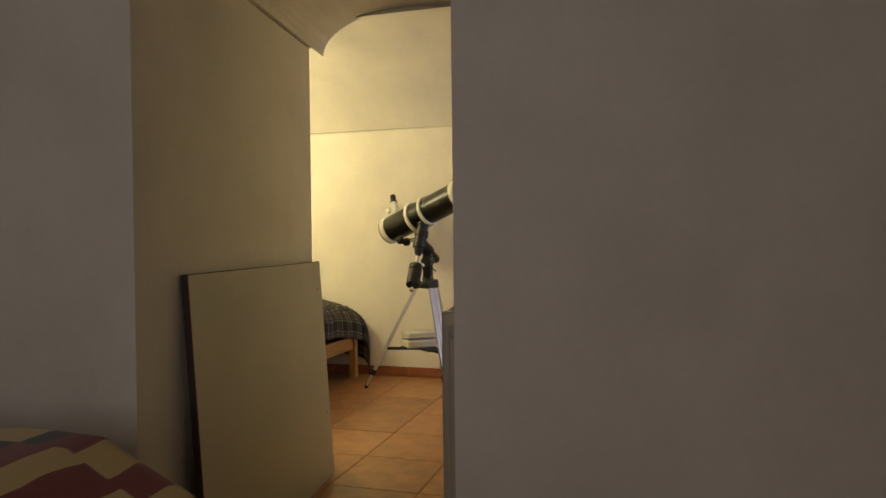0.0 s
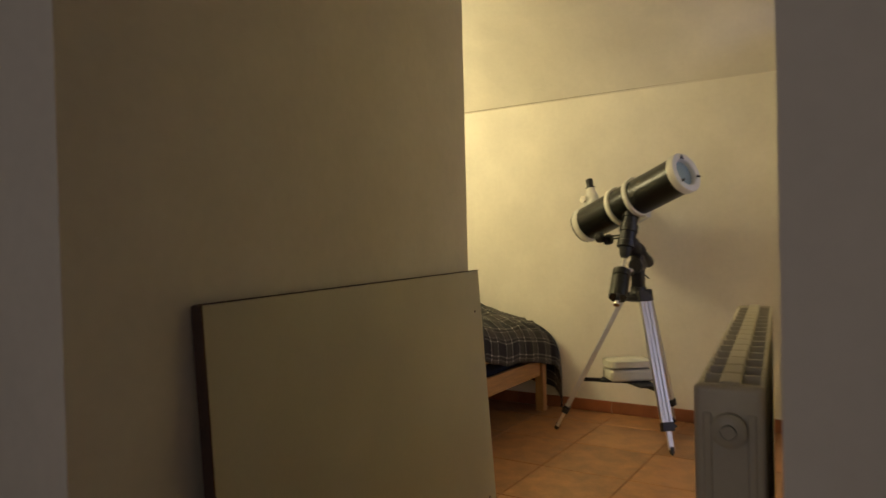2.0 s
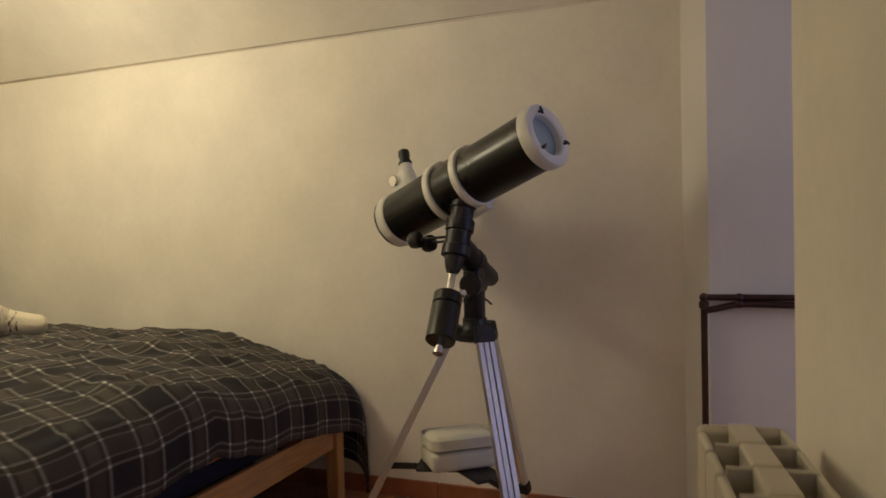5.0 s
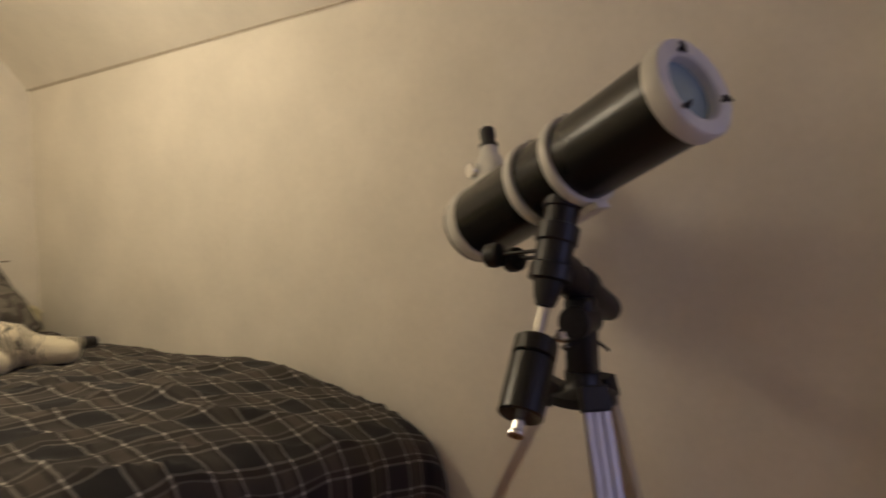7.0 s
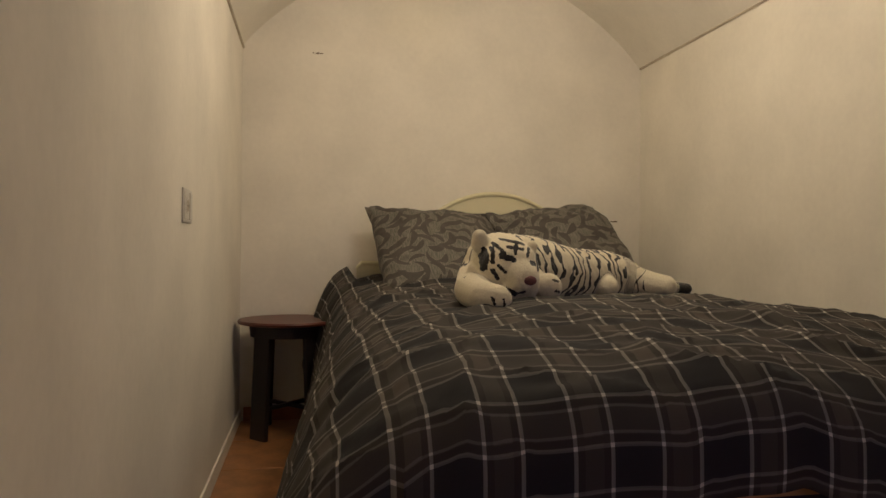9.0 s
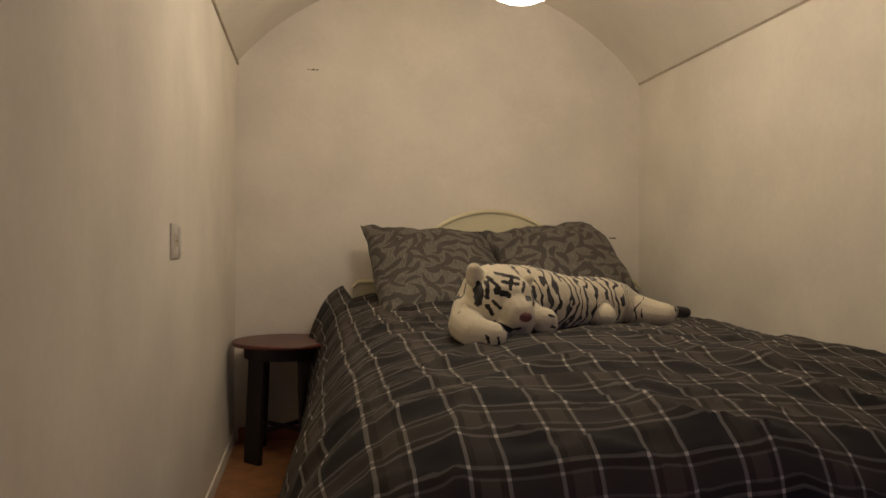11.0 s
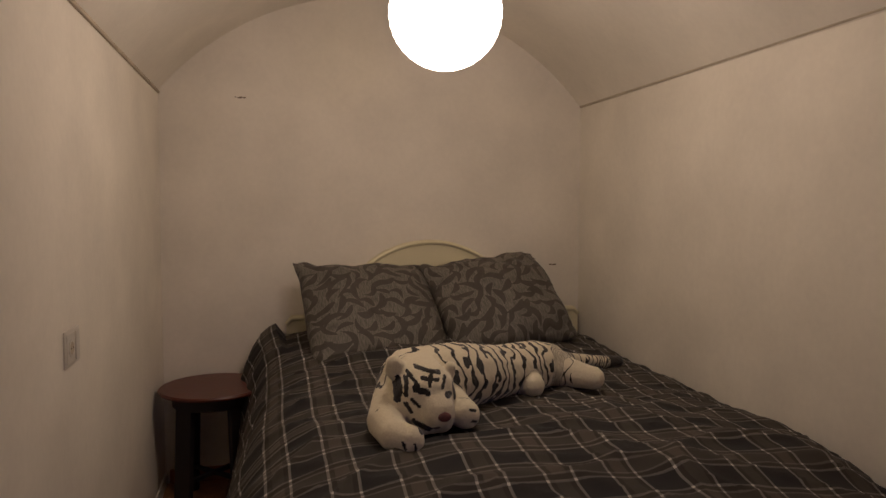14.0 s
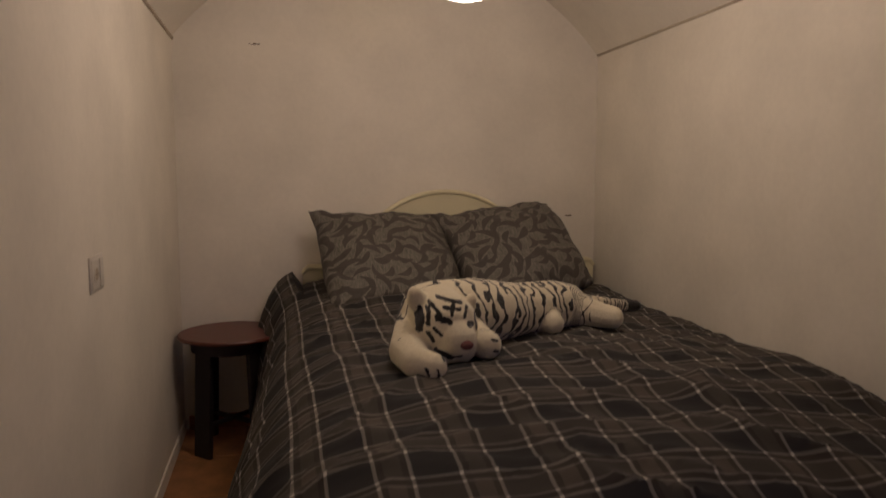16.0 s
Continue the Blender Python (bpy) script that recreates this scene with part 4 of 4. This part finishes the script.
    beam(bm, dec - da * 0.055 - ax * 0.045, dec - da * 0.055 + ax * 0.045, 0.06, 0.034, side=side, bevel=0.005)
    part("saddle", bm, CAST, head)
    bm = bmesh.new()
    lathe(bm, [(0.014, 0), (0.022, 0.006), (0.022, 0.03), (0.014, 0.034)], dec - da * 0.055 - side * 0.03, dec - da * 0.055 - side * 0.1, 18)
    part("clamp_knob", bm, BLACK, head, smooth=True)
    # fine control knobs on thin cables
    k0 = dec + da * 0.09
    for k, (dx, dz) in enumerate(((0.0, 0.0), (0.035, -0.012))):
        end = Vector((1.930 + dx, 1.145 - dx, 1.165 + dz)) - base
        bm = bmesh.new()
        rod(bm, k0 + da * 0.02 * k, end, 0.005, 8)
        part("control_cable", bm, BLACK, root)
        bm = bmesh.new()
        d = (end - k0).normalized()
        lathe(bm, [(0.014, 0), (0.030, 0.006), (0.033, 0.022), (0.030, 0.040), (0.018, 0.050)], end - d * 0.005, end + d, 20)
        part("control_knob", bm, BLACK, root, smooth=True)
    pol0, pol1 = dec + da * 0.13, Vector((2.19, 0.95, 1.0)) - base
    bm = bmesh.new()
    pl = (pol1 - pol0).length
    lathe(bm, [(0.03, -0.01), (0.05, 0.0), (0.05, 0.07), (0.044, 0.075), (0.044, 0.12), (0.05, 0.125), (0.05, 0.16), (0.038, 0.165), (0.036, pl - 0.02), (0.030, pl)], pol0, pol1, 28)
    polar = part("polar_housing", bm, CAST, root, "black cast polar axis housing", smooth=True)
    bm = bmesh.new()
    pm = pol0.lerp(pol1, 0.62)
    rod(bm, pm - Vector((0.045, 0, 0.005)), pm - Vector((0.052, 0, 0.005)), 0.014, 16)
    part("scale_disc", bm, CHROME, polar)
    hub = Vector((2.0, 0.962, 0.0)) - base
    bm = bmesh.new()
    box(bm, hub + Vector((-0.032, -0.035, 0.86)), hub + Vector((0.036, 0.035, 1.055)), 0.014, 3)
    rod(bm, hub + Vector((-0.05, 0, 0.995)), hub + Vector((0.05, 0, 0.995)), 0.042, 24, soft=0.004)
    part("latitude_block", bm, CAST, root, smooth=True)
    bm = bmesh.new()
    rod(bm, hub + Vector((-0.085, 0.01, 0.940)), hub + Vector((-0.02, 0.005, 0.945)), 0.007, 10)
    lathe(bm, [(0.010, 0), (0.016, 0.004), (0.016, 0.02), (0.010, 0.024)], hub + Vector((-0.09, 0.01, 0.967)), hub + Vector((-0.2, 0.01, 1.0)), 14)
    part("latitude_bolt", bm, CHROME, root)
    bm = bmesh.new()
    rod(bm, hub + Vector((0.03, -0.03, 0.94)), hub + Vector((0.055, -0.05, 0.915)), 0.004, 8)
    part("lever", bm, BLACK, root)
    bm = bmesh.new()
    lathe(bm, [(0.060, 0), (0.084, 0.008), (0.084, 0.03), (0.055, 0.045), (0.045, 0.06), (0.045, 0.085)], hub + Vector((0, 0, 0.785)), hub + Vector((0, 0, 1)), 32)
    part("tripod_hub", bm, CAST, root, "black tripod head", smooth=True)
    # counterweight
    ce = Vector((1.672, 0.985, 0.79)) - base
    bm = bmesh.new()
    rod(bm, sh, ce, 0.0135, 16)
    part("counterweight_shaft", bm, CHROME, root, "chrome shaft", smooth=True)
    ca = (ce - sh).normalized()
    sl = (ce - sh).length
    for a, b in ((0.29, 0.43), (0.435, 0.86)):
        bm = bmesh.new()
        p, q = sh + ca * sl * a, sh + ca * sl * b
        rod(bm, p, q, 0.051, 36, soft=0.004)
        part("counterweight", bm, TUBE, root, "black round counterweight", smooth=True)
    bm = bmesh.new()
    rod(bm, ce - ca * 0.012, ce, 0.019, 18, soft=0.002)
    part("stop_nut", bm, CHROME, root)
    # legs
    feet = (Vector((1.695, 0.705, 0)), Vector((1.865, 1.445, 0)), Vector((2.345, 0.86, 0)))
    tray_c = hub + Vector((-0.02, 0.035, 0.315))
    for foot in feet:
        foot = foot - base
        out = Vector((foot.x - hub.x, foot.y - hub.y, 0)).normalized()
        tang = Vector((-out.y, out.x, 0))
        top = hub + out * 0.088 + Vector((0, 0, 0.80))
        d = (foot - top)
        full = d.length
        d.normalize()
        low = top + d * (full - 0.15)
        bm = bmesh.new()
        for sg in (-1, 0, 1):
            beam(bm, top + tang * 0.022 * sg, low + tang * 0.022 * sg, 0.0185, 0.028 if sg else 0.023, side=tang, bevel=0.002)
        leg = part("leg", bm, ALU, root, "aluminium channel leg")
        # darker copy of the leg's metal puts groove shade between the bars
        bm = bmesh.new()
        beam(bm, top + tang * 0, low, 0.058, 0.012, side=tang)
        part("channel", bm, ALU_SHADE, leg)
        bm = bmesh.new()
        beam(bm, low - d * 0.01, foot - d * 0.028, 0.028, 0.018, side=tang, bevel=0.002)
        part("inner_leg", bm, ALU, leg)
        bm = bmesh.new()
        beam(bm, low - d * 0.022, low + d * 0.024, 0.070, 0.040, side=tang, bevel=0.004)
        rod(bm, low + tang * 0.02, low + tang * 0.052, 0.008, 10)
        part("collar", bm, BLACK, leg)
        bm = bmesh.new()
        rod(bm, foot - d * 0.045, foot - d * 0.01, 0.014, 14)
        rod(bm, foot - d * 0.012, foot, 0.010, 12, r2=0.003)
        part("foot", bm, BLACK, leg)
        bm = bmesh.new()
        beam(bm, top - d * 0.05, top + d * 0.012, 0.070, 0.038, side=tang, bevel=0.005)
        part("leg_bracket", bm, BLACK, leg)
        # spreader arm to the tray
        f = (tray_c.z - top.z) / d.z
        on = top + d * f
        bm = bmesh.new()
        beam(bm, on, tray_c, 0.022, 0.012, side=(0, 0, 1), bevel=0.002)
        part("spreader_arm", bm, BLACK, root)
        bm = bmesh.new()
        beam(bm, tray_c.lerp(on, 0.05) + Vector((0, 0, 0.004)), tray_c.lerp(on, 0.62) + Vector((0, 0, 0.004)), 0.12, 0.012, side=tang, bevel=0.004)
        part("tray_leaf", bm, BLACK, root)
    # dish on the tray: pale box with a soft lid
    t = tray_c + base
    box_ob = thing("storage_box", "off-white box with a rounded lid on the tripod tray", "box", (t.x - 0.01, t.y + 0.03, t.z + 0.012))
    bm = bmesh.new()
    box(bm, (-0.125, -0.085, 0), (0.125, 0.085, 0.07), 0.02, 4)
    part("body", bm, CARD, box_ob)
    bm = bmesh.new()
    box(bm, (-0.13, -0.09, 0.072), (0.13, 0.09, 0.128), 0.046, 6)
    part("lid", bm, CARD, box_ob)
    box_ob.rotation_euler = (0, 0, radians(-52))


def radiator():
    u0, u1, mid, top, low = 0.575, 1.93, 0.078, 0.922, 0.15
    root = thing("radiator", "cream enamelled aluminium column radiator under the passage wall", "radiator", (*pf((u0 + u1) / 2, mid), 0))
    o = Vector((*pf((u0 + u1) / 2, mid), 0))
    turn = Matrix.Rotation(SKEW, 4, "Z")
    root.matrix_world = Matrix.Translation(o) @ turn
    n = 16
    w = (u1 - u0) / n
    for k in range(n):
        x = -(u1 - u0) / 2 + w * k
        bm = bmesh.new()
        # face plate with a rounded shoulder, back plate and the fins between
        box(bm, (x + 0.0015, 0.042, low), (x + w - 0.0015, 0.055, top - 0.012), 0.005)
        box(bm, (x + 0.0015, -0.054, low), (x + w - 0.0015, -0.046, top - 0.006), 0.003)
        box(bm, (x + w * 0.5 - 0.004, -0.046, low + 0.02), (x + w * 0.5 + 0.004, 0.042, top - 0.035), 0)
        box(bm, (x + 0.0015, -0.017, low + 0.02), (x + w - 0.0015, 0.017, top), 0.004)
        box(bm, (x + 0.0015, -0.047, top - 0.05), (x + 0.005, 0.043, top - 0.004), 0)
        box(bm, (x + w - 0.005, -0.047, top - 0.05), (x + w - 0.0015, 0.043, top - 0.004), 0)
        part("section", bm, RAD, root)
        # dark strip between the plates paints the shade down in the grille
        bm = bmesh.new()
        box(bm, (x + 0.006, -0.037, top - 0.13), (x + w - 0.006, 0.035, top - 0.12))
        part("grille_shade_strip", bm, RECESS_SHADE, root)
    for x, sg in ((-(u1 - u0) / 2, -1), ((u1 - u0) / 2, 1)):
        bm = bmesh.new()
        box(bm, (x - 0.012, -0.054, low), (x + 0.012, 0.056, top - 0.004), 0.0115, 4)
        plate = part("end_plate", bm, RAD, root, smooth=True)
        for y in (-0.034, 0.034):
            bm = bmesh.new()
            box(bm, (x + sg * 0.012 - 0.004, y - 0.007, low + 0.03), (x + sg * 0.012 + 0.004, y + 0.007, top - 0.05), 0.003)
            part("rib", bm, RAD, plate)
        for z in (top - 0.075, low + 0.06):
            bm = bmesh.new()
            lathe(bm, [(0.024, 0), (0.028, 0.004), (0.028, 0.020), (0.022, 0.024), (0.013, 0.025), (0.013, 0.020), (0.011, 0.020), (0.011, 0.030)], (x + sg * 0.012, 0.0, z), (x + sg, 0.0, z), 20)
            part("end_cap", bm, RAD, root, smooth=True)
    bm = bmesh.new()
    z = low + 0.06
    x = -(u1 - u0) / 2 - 0.03
    rod(bm, (x, 0, 0), (x, 0, z), 0.009, 14)
    rod(bm, (x + 0.005, 0, z), (x - 0.005, 0, z + 0.06), 0.02, 18, soft=0.004)
    part("valve", bm, WHITE_METAL, root)
    bm = bmesh.new()
    rod(bm, (-x, 0, 0), (-x, 0, z), 0.009, 14)
    part("return_pipe", bm, WHITE_METAL, root)


def pipes():
    root = thing("heating_pipe", "brown painted copper heating pipes along the wall", "pipe", (2.17, 0.13, 0))
    o = Vector((2.17, 0.13, 0))

    def run(pts, r=0.0115):
        bm = bmesh.new()
        for a, b in zip(pts, pts[1:]):
            rod(bm, Vector(a) - o, Vector(b) - o, r, 14)
        for a in pts[1:-1]:
            bmesh.ops.create_uvsphere(bm, u_segments=14, v_segments=8, radius=r * 1.35, matrix=Matrix.Translation(Vector(a) - o))
        part("pipe", bm, PIPE, root, smooth=True)
    x, y = 2.155, 0.165
    run([(x, y, 0.0), (x, y, 0.940), (x + 0.005, 0.05, 0.940), (x + 0.04, -1.6, 0.940)])
    run([(x - 0.002, y - 0.004, 0.893), (x + 0.005, 0.05, 0.918), (x + 0.04, -1.6, 0.893)])
    for z in (0.0, 0.44, 0.9):
        bm = bmesh.new()
        lathe(bm, [(0.012, 0), (0.017, 0.004), (0.017, 0.024), (0.012, 0.028)], Vector((x, y, z)) - o, Vector((x, y, z + 1)) - o, 16)
        part("pipe_clip", bm, PIPE, root, smooth=True)


def board():
    """A melamine panel that leans on the passage wall, its foot a hand's breadth out."""
    root = thing("board", "cream melamine board with a dark edge leaning on the wall", "board", (*pf(0.88, 0.85), 0))
    lo0, lo1 = Vector((*pf(0.238, 0.868), 0.0)), Vector((*pf(1.475, 0.868), 0.0))
    up = Vector((*pf(0.246, 0.938), 1.062)) - lo0
    o = Vector((*pf(0.88, 0.85), 0))
    thick = 0.02
    along = (lo1 - lo0).normalized()
    nrm = along.cross(up).normalized()
    bm = bmesh.new()
    a, b = lo0 - o, lo1 - o
    v = []
    for off in (0.0, thick):
        for p in (a, b, b + up, a + up):
            v.append(bm.verts.new(p + nrm * off))
    for q in ((0, 1, 2, 3), (4, 7, 6, 5), (0, 4, 5, 1), (1, 5, 6, 2), (2, 6, 7, 3), (3, 7, 4, 0)):
        bm.faces.new([v[i] for i in q])
    bmesh.ops.bevel(bm, geom=bm.edges[:], offset=0.0015, segments=1, affect="EDGES")
    part("panel", bm, BOARD, root)
    bm = bmesh.new()
    c = a - along * 0.002 + nrm * thick * 0.5
    beam(bm, c, c + up, 0.004, thick + 0.004, side=along)
    part("edge_strip", bm, BOARD_EDGE, root, "dark brown raw edge")
    bm = bmesh.new()
    c = a + up + nrm * thick * 0.5 + up.normalized() * 0.0012
    beam(bm, c, c + (b - a), 0.002, thick, side=up)
    part("top_edge", bm, BOARD_EDGE, root, "dark brown raw edge")
    for f, g in ((0.955, 0.875), (0.955, 0.30)):
        bm = bmesh.new()
        p = a + (b - a) * f + up * g
        rod(bm, p - nrm * 0.002, p + nrm * (thick + 0.002), 0.004, 10)
        part("screw_hole", bm, BOARD_EDGE, root)


def daybed():
    """The near corner of a low couch under a fleece blanket."""
    root = thing("daybed", "low couch covered with a cream, rust and black blanket", "sofa", (*pf(-0.63, 1.33), 0))
    o = Vector((*pf(-0.63, 1.33), 0))
    turn = Matrix.Rotation(SKEW, 4, "Z")
    root.matrix_world = Matrix.Translation(o) @ turn
    bm = bmesh.new()
    box(bm, (-0.40, -0.78, 0.08), (0.26, 1.1, 0.40), 0.02)
    part("base", bm, DARKWOOD, root)
    for x in (-0.34, 0.20):
        for y in (-0.72, 1.04):
            bm = bmesh.new()
            rod(bm, (x, y, 0), (x, y, 0.085), 0.025, 14)
            part("leg", bm, DARKWOOD, root)
    bm = bmesh.new()
    box(bm, (-0.44, -0.84, 0.20), (0.30, 1.14, 0.735), 0.085, 6)
    for k in range(1, 28):
        bmesh.ops.bisect_plane(bm, geom=bm.verts[:] + bm.edges[:] + bm.faces[:], plane_co=(0, -0.84 + 0.07 * k, 0), plane_no=(0, 1, 0))
    for v in bm.verts:
        slump = max(0.0, -0.56 - v.co.y) * max(0.0, (v.co.z - 0.2) / 0.535)
        v.co.z += 0.012 * noise.noise(v.co * 4) - 0.62 * slump
    part("blanket", bm, FLEECE, root, "cream, rust and black fleece blanket", smooth=True)


lamp_globe()
bed()
duvet()
pillow("grey leaf-patterned pillow propped against the cream headboard", pose(1.065, 3.955, 0.940, 40, 2, 3) @ pose(0, 0, 0, 0, 0, 3), 0.735, 0.73, 0.125, 1.3)
pillow("grey leaf-patterned pillow tilted against the cream headboard", pose(1.745, 3.985, 0.98, 41, -2, -3) @ pose(0, 0, 0, 0, 0, 9), 0.73, 0.68, 0.125, 5.1)
plush_tiger()
stool()
wall_socket()
wall_scar("small chipped plaster scar on the end wall", 0.41, 2.08, 0.03)
wall_scar("small chipped plaster scar on the end wall", 2.23, 1.15, 0.02)
telescope()
radiator()
pipes()
board()
daybed()


# ---- floor tiles ----
def floor_tiles():
    floor = bpy.data.objects["floor"]
    size, gap = 0.45, 0.005
    bm = bmesh.new()
    box(bm, (-size / 2 + gap / 2, -size / 2 + gap / 2, -0.008), (size / 2 - gap / 2, size / 2 - gap / 2, 0.0), 0.002, 1)
    me = bpy.data.meshes.new("floor_tile")
    bm.to_mesh(me)
    bm.free()
    me.materials.append(TILE)
    r = random.Random(4)
    count = 0
    for i in range(-8, 7):
        for j in range(-6, 11):
            x, y = i * size + 0.1, j * size + 0.12
            bedroom = -1.6 < x < 2.55 and -0.6 < y < 4.5
            side = 0.6 < x < 2.4 and -2.2 < y <= -0.6
            first = -3.2 < x <= -1.4 and -1.2 < y < 1.2
            if not (bedroom or side or first) or count >= 290:
                continue
            ob = new("floor_tile", me)
            ob.matrix_world = pose(x, y, r.uniform(-0.0006, 0.0006), 0, 0, 90 * r.randrange(4))
            ob.parent = floor
            count += 1


floor_tiles()
